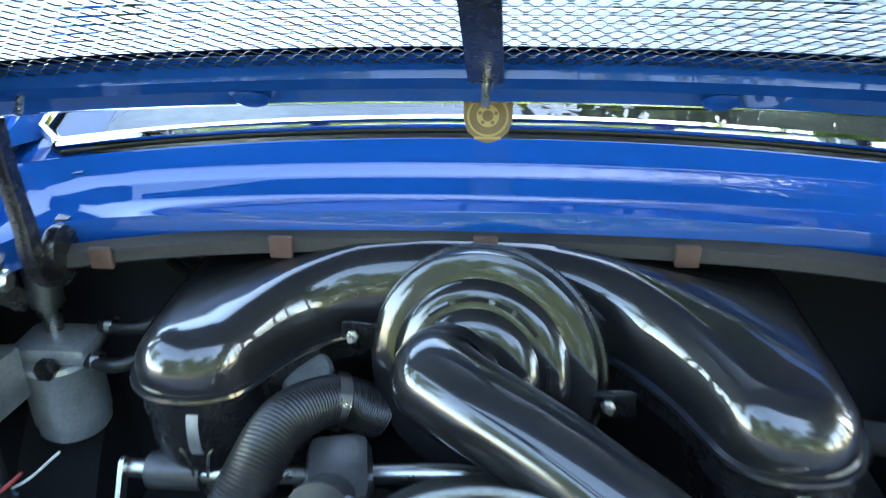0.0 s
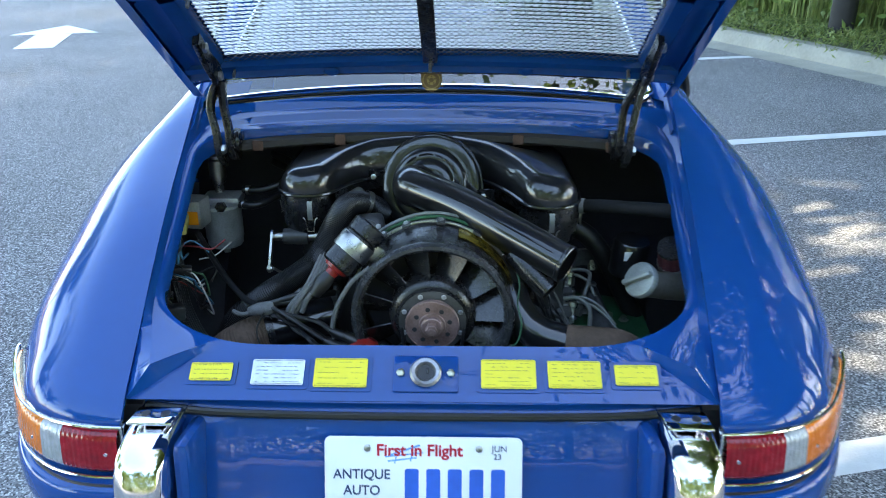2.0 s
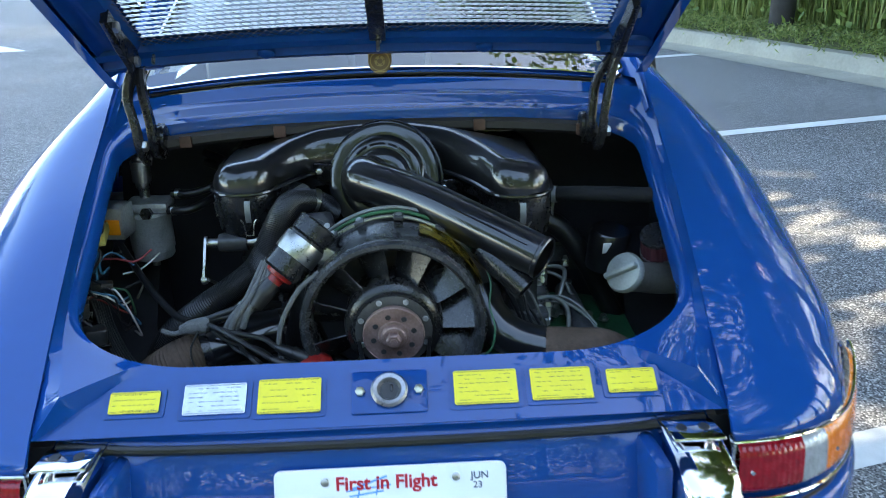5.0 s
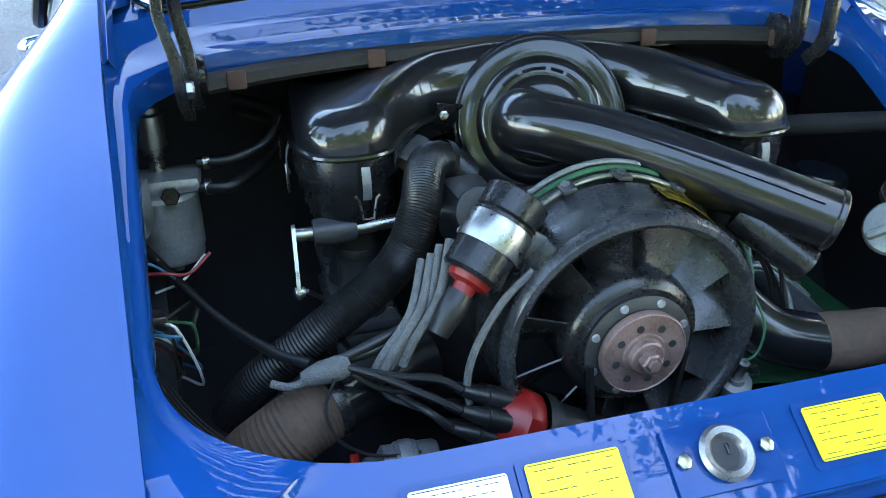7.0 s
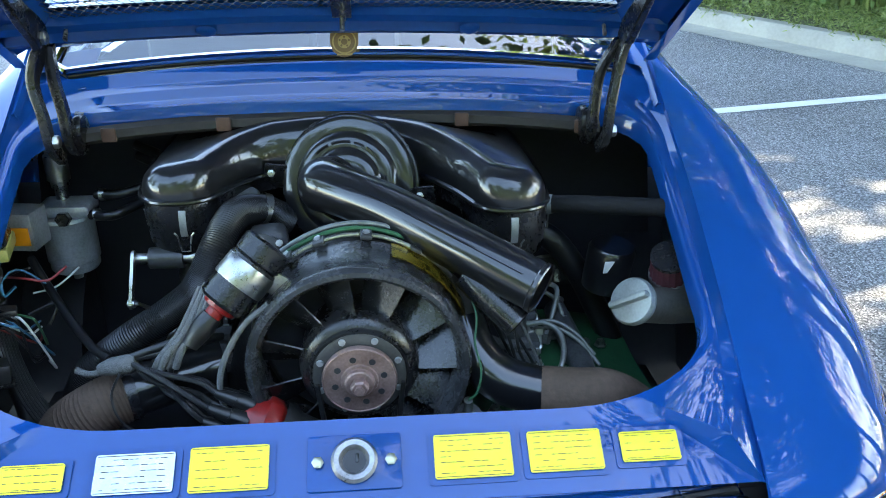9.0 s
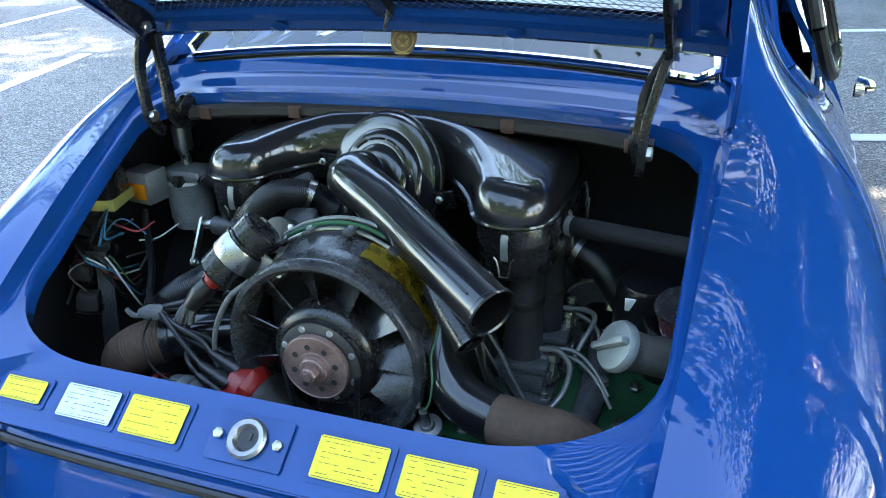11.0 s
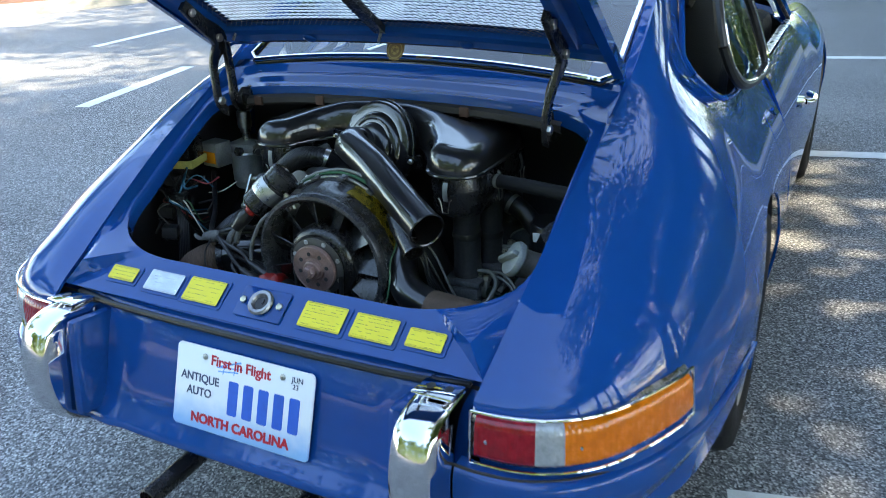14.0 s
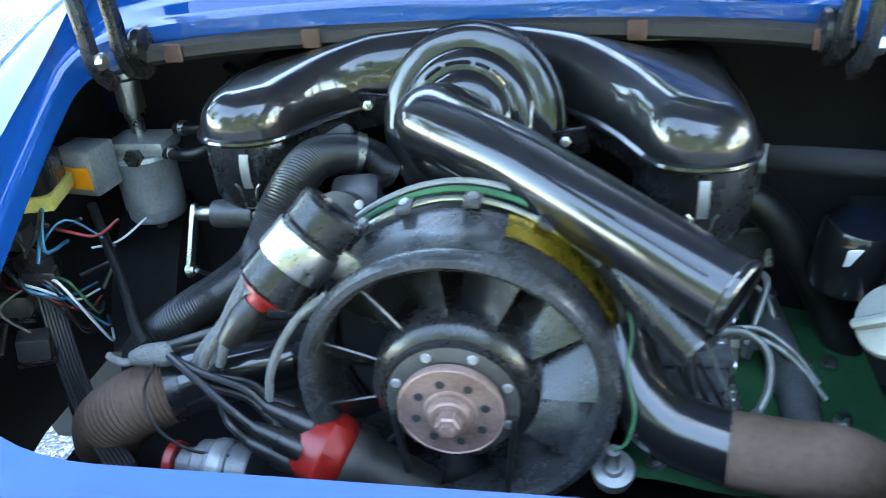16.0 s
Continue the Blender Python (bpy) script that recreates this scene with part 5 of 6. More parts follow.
link = thing("throttle_linkage", "steel throttle shaft with a drop lever", "linkage", at=(.006, .036, -.021))
part("shaft", tube([(-.325, .447, .803), (-.25, .44, .806), (-.12, .435, .818), (-.03, .43, .828), (.02, .43, .822)], .0085, 14, 20), ZINC, link)
part("bush", lathe([(.010, -.026), (.0155, -.025), (.0165, -.02), (.0165, .02), (.0155, .025), (.010, .026)], axis_to((-.278, .443, .805), (1, 0, 0)), 20), GREY_PLASTIC, link)
part("lever", flat_lever((-.326, .442, .812), (-.329, .404, .748)), ZINC, link)
part("ball_joint", lathe([(0, -.008), (.0065, -.005), (.0065, .005), (0, .008)], axis_to((-.328, .405, .750), (1, 0, 0)), 12), ZINC, link)
part("pull_rod", tube([(-.32, .405, .750), (-.30, .43, .72), (-.29, .46, .67)], .003, 6, 8), ZINC, link)
for k in range(3):
    part("fuel_pipe", tube([(-.31 + .03 * k, .43, .69), (-.33 + .03 * k, .41, .70), (-.345 + .03 * k, .41, .68), (-.33 + .03 * k, .43, .64)], .004, 8, 16), ZINC, link)

# breather, oil filler and hoses on the other side
DULL_ALLOY = material("stained_alloy", (0.11, 0.105, 0.095), 0.5, 0.3, 0, 0.35, 25, 0.15, 120)
CAP_GREY = material("weathered_cap_alloy", (0.27, 0.29, 0.28), 0.5, 0.35, 0, 0.25, 30, 0.1, 120)
oil = thing("oil_filler", "alloy oil filler neck with a ribbed silver cap", "oil filler")
OM = axis_to((.405, .343, .752), (-.62, -.42, .45))
part("neck", tube([(.400, .346, .750), (.43, .36, .738), (.47, .375, .728), (.54, .39, .72)], [.028, .026, .028, .028], 20, 14), DULL_ALLOY, oil)
part("cap", lathe([(.030, 0), (.034, .003), (.035, .010), (.032, .016), (.022, .018), (0, .018)], OM, 32), CAP_GREY, oil, "ribbed silver screw cap")
part("grip", block((.062, .011, .016), OM @ Matrix.Translation((0, 0, .022)) @ Matrix.Rotation(radians(40), 4, 'Z'), .005), CAP_GREY, oil)
breather = thing("breather_filter", "small breather filter with a dark red pleated body", "filter")
BM_ = axis_to((.472, .40, .770), (-.25, -.45, .9))
DARK_RED = material("dark_red_pleats", (0.10, 0.025, 0.035), 0.7, 0, 0, 0.4, 60, 0.4, 200)
b = bmesh.new()
rows = [[BM_ @ Vector(((.028 + (.002 if j % 2 else 0)) * s * math.cos(2 * math.pi * j / 40), (.028 + (.002 if j % 2 else 0)) * s * math.sin(2 * math.pi * j / 40), z)) for j in range(40)] for z, s in ((0, 1.0), (.034, .9))]
part("pleats", grid(rows, b, closed_v=True), DARK_RED, breather)
part("top", lathe([(.028, .034), (.028, .040), (0, .041)], BM_, 28), BLACK_SATIN, breather)
part("clamp", lathe([(.024, -.012), (.031, -.010), (.031, 0), (0, 0)], BM_, 28), ZINC, breather)
canister = thing("breather_canister", "glossy black canister with a torn white sticker", "canister")
part("can", lathe([(0, 0), (.036, 0), (.038, .004), (.038, .07), (.034, .076), (0, .077)], axis_to((.405, .50, .70), (.1, -.1, 1)), 28), BLACK_GLOSS, canister)
part("sticker", block((.030, .0015, .022), pose(.405, .459, .752, 12, 0, 4), .0006), WHITE_WIRE, canister, "torn white sticker")
h = thing("breather_hose", "matt black rubber hose across the bay", "hose")
part("hose_body", tube([(.285, .50, .845), (.34, .475, .853), (.42, .455, .855), (.53, .44, .852)], .0138, 16, 20), TYRE, h)
part("hose_clip", lathe([(.0152, -.005), (.0152, .005)], axis_to((.305, .491, .848), (1, -.4, .1)), 20), CLIP_ZINC, h)
h = thing("air_hose", "wide black hose dropping beside the engine", "hose")
part("hose_body", tube([(.28, .58, .775), (.33, .57, .755), (.375, .56, .70), (.41, .55, .635), (.45, .54, .55), (.47, .53, .46)], .021, 14, 24), RUBBER, h)
part("hose_clip", lathe([(.0235, -.005), (.0235, .005)], axis_to((.30, .577, .768), (1, -.2, -.4)), 20), ZINC, h)
h = thing("heater_hose", "black heater hose low behind the wiring", "hose")
part("hose_body", tube([(-.55, .50, .70), (-.52, .44, .655), (-.49, .40, .61), (-.47, .37, .56), (-.46, .36, .50)], .0125, 12, 24), RUBBER, h)
part("hose_clip", lathe([(.0145, -.005), (.0145, .005)], axis_to((-.52, .44, .655), (.5, -1, -.8)), 18), BLACK_SATIN, h)
t2 = thing("heater_tube", "short open black tube under the intake snout", "tube")
b = tube([(.160, .325, .815), (.178, .308, .800), (.222, .275, .765)], .021, 22, 12, caps=False)
join(b, tube([(.222, .275, .765), (.20, .292, .783), (.175, .311, .803)], .019, 22, 8, caps=False))
part("tube_body", b, BLACK_SATIN, t2)
part("tube_rim", lathe([(.0188, -.003), (.0188, .001), (.0215, .001), (.0215, -.003)], axis_to((.222, .275, .765), (.044, -.033, -.035)), 24, closed=True), BLACK_GLOSS, t2)
th = thing("thermostat_housing", "grey cast housing with a round bolted cover", "housing")
part("cast_body", block((.055, .07, .08), pose(-.115, .45, .795, 10, 0, 10), .012), GREY_PLASTIC, th)
part("cover", lathe([(.024, -.02), (.024, 0), (.028, .002), (.028, .008), (.014, .010), (0, .010)], axis_to((-.118, .400, .822), (-.1, -.9, .3)), 24), GREY_PLASTIC, th)
for q in (-1, 1):
    part("screw", lathe([(.005, 0), (.005, .004), (0, .005)], axis_to((-.118 + q * .024, .394, .822 + q * .018), (-.1, -.9, .3)), 8), ALU, th)
part("filler_cap", lathe([(.022, 0), (.025, .004), (.025, .022), (.021, .026), (0, .026)], axis_to((-.160, .545, .835), (0, -.4, .9)), 24), CLIP_ZINC, th)
# plug and small wires low beside the fan
plug = thing("plug_connector", "steel washer and spring with a green lead", "connector")
part("washer", lathe([(.019, -.016), (.021, -.002), (.020, .001), (.011, .002), (.009, .007), (0, .007)], axis_to((.158, .275, .622), (0, -.35, .9)), 24), CLIP_ZINC, plug)
part("stud", tube([(.158, .273, .626), (.157, .264, .655)], .0055, 10, 12, ribs=.001), ZINC, plug)
part("green_lead", tube([(.157, .264, .655), (.168, .258, .672), (.173, .262, .705), (.166, .280, .735), (.170, .300, .765), (.160, .325, .795)], .0016, 6, 28), GREEN_WIRE, plug)
rng = np.random.default_rng(21)
for k in range(5):
    o = Vector(rng.normal(0, .008, 3))
    m = (LEAD, LEAD, LEAD, BRAID, LEAD, GREEN_WIRE)[k % 6]
    p = [Vector((.17, .33, .80)) + o, Vector((.20 + .008 * k, .33, .74)) + o, Vector((.23 + .006 * k, .33, .68)) + o * 1.5, Vector((.26 + .004 * k, .34, .63)) + o]
    part("wire", tube(p, .0026, 6, 16), m, plug)

# engine tin beside the fan with its bolts and pipe stubs
tin = thing("engine_tin", "dusty green sheet-metal tin with bolts", "engine part")
b = grid([[Vector((x, y, .604 - .10 * (x - .2) + .006 * math.sin(40 * x) * math.sin(31 * y))) for y in np.linspace(.28, .62, 12)] for x in np.linspace(.17, .46, 12)])
part("sheet", thicken(b, .002), GREEN_PAINT, tin)
for x, y in ((.20, .30), (.30, .315), (.36, .33), (.40, .40), (.345, .44), (.41, .50), (.33, .52)):
    z = .604 - .10 * (x - .2) + .003
    part("tin_bolt", lathe([(.011, 0), (.011, .002), (.007, .003), (.007, .010), (0, .011)], pose(x, y, z), 6), ZINC, tin)
# injection lines that loop from the intake castings down to the tin
lines = thing("injection_lines", "dull plated injection pipes looping beside the intakes", "pipes")
for pts, r in (([(.272, .452, .660), (.300, .448, .664), (.322, .430, .652), (.320, .396, .630), (.304, .372, .612), (.296, .366, .604)], .0046),
               ([(.276, .470, .650), (.318, .470, .654), (.352, .452, .640), (.380, .430, .612)], .0032),
               ([(.276, .464, .642), (.320, .462, .646), (.356, .444, .630), (.386, .418, .600)], .0032),
               ([(.280, .556, .676), (.320, .552, .680), (.338, .536, .676), (.326, .504, .652), (.312, .480, .620)], .0042),
               ([(.276, .566, .664), (.310, .562, .664), (.340, .548, .650), (.352, .520, .622)], .0038),
               ([(.284, .640, .684), (.320, .634, .688), (.346, .622, .684), (.352, .606, .670)], .0042)):
    part("pipe", tube(pts, r, 10, 26), PALE_PIPE, lines)
for p, d in (((.303, .371, .611), (.6, .5, .7)), ((.313, .482, .622), (.3, .5, .8)), ((.352, .522, .624), (-.2, .5, .8)), ((.352, .607, .671), (0, .4, .9))):
    part("union_nut", lathe([(.0055, -.016), (.0085, -.014), (.0085, -.002), (.0065, 0), (.0065, .006), (.0048, .009)], axis_to(p, d), 6), ZINC, lines)
for x, y, z in ((.296, .545, .664), (.292, .585, .668), (.300, .572, .650), (.304, .630, .664), (.292, .452, .640)):
    part("pipe_fitting", lathe([(.007, -.014), (.007, 0), (.0095, .002), (.0095, .011), (.005, .013), (0, .014)], pose(x, y, z, -20), 6), ZINC, lines)
sleeve = thing("valve_cover_tube", "dark grey alloy tube bolted along the cylinder bank", "engine part")
part("tube_body", tube([(.352, .338, .602), (.354, .45, .607), (.346, .575, .618)], [.019, .020, .019], 18, 12), CASTING, sleeve)
part("tube_seam", tube([(.336, .342, .606), (.338, .45, .612), (.330, .57, .622)], .0022, 6, 12), PALE_PIPE, sleeve)
for x, y, z in ((.362, .340, .616), (.368, .45, .622), (.352, .57, .634)):
    part("tube_bolt", lathe([(.010, -.004), (.010, 0), (.0065, .001), (.0065, .008), (0, .009)], axis_to((x, y, z), (.3, -.3, .9)), 6), ZINC, sleeve)
guard = thing("pulley_guard", "dull grey curved sheet guard beside the intakes", "guard")
rows = [[Vector((.335 + r * math.cos(a), .625 - .018 * math.sin(a), .640 + r * math.sin(a))) for r in (.028, .05, .066)] for a in np.linspace(.05, math.pi - .3, 18)]
part("sheet", thicken(grid(rows), .003), CASTING, guard)
part("rolled_edge", tube([Vector((.335 + .066 * math.cos(a), .623 - .018 * math.sin(a), .640 + .066 * math.sin(a))) for a in np.linspace(.05, math.pi - .3, 18)], .0025, 6), PALE_PIPE, guard)

# more wiring along the side wall
part("red_wire", tube([(-.505, .47, .765), (-.47, .45, .772), (-.44, .455, .765), (-.415, .47, .78)], .002, 6, 20), RED_WIRE, wires)
part("white_wire", tube([(-.485, .50, .722), (-.455, .515, .725), (-.425, .54, .745)], .0017, 6, 16), WHITE_WIRE, wires)
rng = np.random.default_rng(31)
for k in range(14):
    p = Vector((rng.uniform(-.56, -.47), rng.uniform(.38, .50), rng.uniform(.69, .78)))
    d = [Vector(rng.normal(0, .028, 3)) for _ in range(3)]
    part("wire", tube([p, p + d[0], p + d[0] + d[1], p + d[0] + d[1] + d[2] + Vector((0, 0, -.03))], rng.uniform(.0016, .003), 6, 16), (LEAD, LEAD, RUBBER, BRAID, LEAD, BLUE_WIRE, LEAD)[k % 7], wires)
for x, y, z, a in ((-.535, .405, .70, 20), (-.515, .43, .735, -15), (-.545, .45, .765, 8), (-.50, .37, .665, 30)):
    relay = thing("relay", "small dusty black relay on the side wall", "relay", "relays on the wall")
    part("relay_case", block((.036, .03, .030), pose(x, y, z, 0, 8, a), .004), GREY_PLASTIC, relay)
    part("relay_base", block((.042, .036, .006), pose(x, y, z - .016, 0, 8, a), .002), BLACK_SATIN, relay)

# ---- hinge arms, stickers, latch and number plate ----
def flat_bar(path, deep, thick, n=30):
    """A flat steel bar that bends in an upright plane: deep in that plane, thin across it."""
    pts = smooth_path(path, n)
    dd = np.interp(np.linspace(0, 1, n), np.linspace(0, 1, len(deep)), deep)
    rows = []
    for i, p in enumerate(pts):
        t = pts[min(i + 1, n - 1)] - pts[max(i - 1, 0)]
        nr = Vector((0, -t.z, t.y)).normalized()
        d = float(dd[i])
        rows.append([p + nr * d * u + Vector((thick * v, 0, 0)) for u, v in ((-1, -.7), (-.9, -1), (.9, -1), (1, -.7), (1, .7), (.9, 1), (-.9, 1), (-1, .7))])
    b = grid(rows, closed_v=True)
    b.verts.ensure_lookup_table()
    b.faces.new([b.verts[i] for i in range(8)])
    b.faces.new([b.verts[i] for i in range((n - 1) * 8, n * 8)])
    return b


for sg in (-1, 1):
    hx = -.420 if sg < 0 else .392                              # the arms bend in from the lid to their pivots
    tx = sg * .416
    arm = part("hinge_arm", flat_bar([(tx, .440, 1.182), (tx, .490, 1.136), (tx, .540, 1.092), (hx + sg * .012, .528, 1.040), (hx + sg * .002, .514, .990), (hx, .516, .948), (hx - sg * .004, .536, .922)], [.013, .017, .024, .010, .0085, .009, .009], .006), BLACK_SATIN, car, "black steel lid hinge arm")
    hook = [(tx - sg * .004, .556, 1.084), (hx - sg * .004, .562, 1.035), (hx - sg * .010, .558, .990), (hx - sg * .012, .556, .956), (hx - sg * .012, .572, .930), (hx - sg * .012, .602, .924), (hx - sg * .012, .622, .946), (hx - sg * .012, .620, .972)]
    part("gooseneck", flat_bar(hook, [.008, .008, .010, .012, .011, .010], .007), BLACK_SATIN, arm)
    for y, z in ((.458, 1.163), (.532, 1.098), (.515, .955)):
        part("mount_bolt", lathe([(.010, 0), (.010, .006), (.0075, .008), (0, .008)], axis_to(((hx if z < 1 else tx) + .006, y, z), (1, 0, 0)), 6), ZINC, arm)
    part("pivot", lathe([(.022, -.006), (.024, 0), (.022, .006), (.010, .008), (0, .008)], axis_to((hx - sg * .020, .586, .952), (-sg, 0, 0)), 24), BLACK_SATIN, arm)
    # grille retaining pins
    for s in (GR0 - .012, GR1 + .014):
        p = on_lid(sg * .388, s, 0.002)
        part("grille_pin", tube([p, p - LID_OUT * .02, p - LID_OUT * .022 + Vector((0, 0, .006))], .0032, 8), ZINC, lid)
for s in (GR0 - .012, GR1 + .014):
    p = on_lid(0, s, 0.002)
    part("grille_pin", tube([p, p - LID_OUT * .022], .0035, 8), ZINC, lid)
for x in (-.20, .19):
    part("rubber_buffer", lathe([(.016, 0), (.013, .004), (.006, .006), (0, .005)], axis_to(on_lid(x, .085, -.002), -LID_OUT), 16), BLUE_WORN, lid)

# stickers on the tail panel
TAIL_T, TAIL_B = Vector((0, .130, .7345)), Vector((0, .048, .678))
TAIL_UP = (TAIL_T - TAIL_B).normalized()
TAIL_N = Vector((0, -TAIL_UP.z, TAIL_UP.y))


def tail_frame(x, f, d=0.0040):
    """A frame on the tail panel: local x across, y up the slope."""
    p = TAIL_B.lerp(TAIL_T, f) + Vector((x, 0, 0)) + TAIL_N * d
    m = Matrix(((1, TAIL_UP.x, TAIL_N.x, p.x), (0, TAIL_UP.y, TAIL_N.y, p.y), (0, TAIL_UP.z, TAIL_N.z, p.z), (0, 0, 0, 1)))
    return m


for x0, x1, h, lines, mt in ((-.374, -.306, .031, 4, YELLOW), (-.274, -.189, .044, 6, SILVER_LABEL), (-.173, -.087, .050, 5, YELLOW), (.096, .184, .050, 7, YELLOW), (.203, .288, .047, 6, YELLOW), (.310, .378, .035, 4, YELLOW)):
    m = tail_frame((x0 + x1) / 2, .47)
    w = x1 - x0
    part("sticker_recess", plate(outline(w + .014, h + .012, .005), .0010, m @ Matrix.Translation((0, 0, -.0034))), BLUE_WORN, car)
    st = part("sticker", plate(outline(w, h, .003), .0008, m), mt, car, "yellow printed service label" if mt is YELLOW else "silver printed data label")
    rng = np.random.default_rng(int(abs(x0) * 1000))
    ink = DARK_INK
    b = bmesh.new()
    for k in range(lines):
        yy = h * .36 - k * h * .74 / max(lines - 1, 1)
        xx = -w * .42
        while xx < w * .38:
            ln = min(rng.uniform(.003, .010), w * .42 - xx)
            if rng.uniform() > .25:
                plate([(xx, yy - .0003), (xx + ln, yy - .0003), (xx + ln, yy + .0003), (xx, yy + .0003)], .0002, m @ Matrix.Translation((0, 0, .001)), b)
            xx += ln + .0022
    tagged(part("small_print", b, ink, st), kind="stuff")
    for a in (-1, 1):
        e = a * (h / 2 - .002)
        part("border_line", plate([(-w / 2 + .002, e - .0003), (w / 2 - .002, e - .0003), (w / 2 - .002, e + .0003), (-w / 2 + .002, e + .0003)], .0002, m @ Matrix.Translation((0, 0, .001))), ink, st)
# latch
m = tail_frame(.007, .47)
part("latch_plate", plate(outline(.105, .062, .004), .0012, m @ Matrix.Translation((0, 0, -.0015)), bevel=.0004), BLUE_WORN, car)
STEEL_DULL = material("worn_dark_steel", (0.30, 0.30, 0.31), 0.35, 0.85, 0, 0.35, 40, 0.1, 200)
latch = part("lid_latch", lathe([(.0240, .002), (.0258, .006), (.0225, .010), (.0170, .009), (.0128, .003), (.0120, -.002)], m, 32), STEEL_DULL, car, "worn steel lid latch ring")
# dark disc that colours in the shade of the latch opening
part("latch_hole_disc", lathe([(.0135, .0032), (0, .0030)], m, 24), INNER_DARK, latch)
part("latch_tongue", block((.004, .010, .003), m @ Matrix.Translation((.003, .003, .0035)), .001), BLACK_SATIN, latch)
for x in (-.0405, .0405):
    part("latch_bolt", lathe([(.0068, .002), (.0068, .005), (.004, .0065), (0, .0065)], m @ Matrix.Translation((x, 0, 0)), 6), material("yellow_zinc", (.45, .44, .33), .35, 1.0), car)

# number plate
PT, PB = Vector((.005, .023, .631)), Vector((.005, -.029, .480))
pu = (PT - PB).normalized(); pn = Vector((0, -pu.z, pu.y))
PC = (PT + PB) / 2
PM = Matrix(((1, pu.x, pn.x, PC.x), (0, pu.y, pn.y, PC.y), (0, pu.z, pn.z, PC.z), (0, 0, 0, 1)))
np_thing = thing("number_plate", "white and pale blue number plate with red and blue print", "number plate")
WHITE_PLATE = bpy.data.materials.new("number_plate_sheeting")
WHITE_PLATE.use_nodes = True
_n, _l = WHITE_PLATE.node_tree.nodes, WHITE_PLATE.node_tree.links
_tc, _sep, _noise, _ramp, _add = _n.new("ShaderNodeTexCoord"), _n.new("ShaderNodeSeparateXYZ"), _n.new("ShaderNodeTexNoise"), _n.new("ShaderNodeValToRGB"), _n.new("ShaderNodeMath")
_l.new(_tc.outputs["Object"], _sep.inputs[0]); _l.new(_tc.outputs["Object"], _noise.inputs["Vector"])
_noise.inputs["Scale"].default_value = 45
_add.operation = 'MULTIPLY_ADD'; _add.inputs[1].default_value = 0.03
_l.new(_noise.outputs[0], _add.inputs[0]); _l.new(_sep.outputs["Z"], _add.inputs[2])
_ramp.color_ramp.elements[0].position, _ramp.color_ramp.elements[0].color = 0.505, (0.22, 0.42, 0.72, 1)
_ramp.color_ramp.elements[1].position, _ramp.color_ramp.elements[1].color = 0.56, (0.72, 0.76, 0.80, 1)
_l.new(_add.outputs[0], _ramp.inputs[0]); _l.new(_ramp.outputs[0], _n["Principled BSDF"].inputs["Base Color"])
_n["Principled BSDF"].inputs["Roughness"].default_value = 0.35
part("plate_sheet", plate(outline(.312, .158, .010), .0025, PM, bevel=.001), WHITE_PLATE, np_thing)
INK_BLUE = material("blue_print", (0.015, 0.10, 0.50), 0.4)
INK_RED = material("red_print", (0.45, 0.01, 0.03), 0.4)
INK_NAVY = material("navy_print", (0.03, 0.05, 0.12), 0.4)


def words(text, size, x, y, mat, parent, m, bold=0.0, wide=1.0):
    cu = bpy.data.curves.new("writing", 'FONT')
    cu.body, cu.size, cu.align_x, cu.align_y, cu.extrude, cu.offset = text, size, 'CENTER', 'CENTER', 0.0004, bold
    tmp = new("writing", cu)
    bpy.context.view_layer.update()
    me = bpy.data.meshes.new_from_object(tmp.evaluated_get(bpy.context.evaluated_depsgraph_get()))
    bpy.data.objects.remove(tmp)
    me.transform(m @ Matrix.Translation((x, y, .003)) @ Matrix.Diagonal((wide, 1, 1, 1)))
    me.materials.clear(); me.materials.append(mat)
    ob = new("writing", me)
    ob.parent = parent
    return ob


words("First in Flight", .026, -.006, .057, INK_RED, np_thing, PM, .0006)
words("ANTIQUE", .022, -.097, .018, INK_NAVY, np_thing, PM, .0003, .95)
words("AUTO", .022, -.097, -.008, INK_NAVY, np_thing, PM, .0003, .95)
words("NORTH CAROLINA", .025, .0, -.058, INK_RED, np_thing, PM, .0010, 1.02)
words("JUN", .014, .120, .061, INK_NAVY, np_thing, PM)
words("23", .013, .117, .048, INK_NAVY, np_thing, PM)
for k in range(5):                                           # the number itself as plain bars
    part("number_bar", plate(outline(.022, .064, .004), .0006, PM @ Matrix.Translation((-.018 + k * .034, -.004, .0026))), INK_BLUE, np_thing)
b = bmesh.new()
for x0, y0, x1, y1, t in ((-.052, .050, -.005, .066, .003), (-.056, .040, -.010, .046, .0025), (-.045, .036, -.04, .06, .002), (-.02, .040, -.016, .064, .002), (-.06, .047, .0, .054, .002)):
    d = Vector((x1 - x0, y1 - y0, 0)); s = Vector((-d.y, d.x, 0)).normalized() * t / 2
    plate([(x0 - s.x, y0 - s.y), (x1 - s.x, y1 - s.y), (x1 + s.x, y1 + s.y), (x0 + s.x, y0 + s.y)], .0004, PM @ Matrix.Translation((0, 0, .0024)), b)
part("biplane_print", b, material("pale_blue_print", (0.12, 0.35, 0.72), 0.4), np_thing)
for x in (-.088, .088):
    part("plate_screw", lathe([(.006, .0025), (.006, .004), (.004, .0055), (0, .0055)], PM @ Matrix.Translation((x, .061, 0)), 8), ZINC, np_thing)

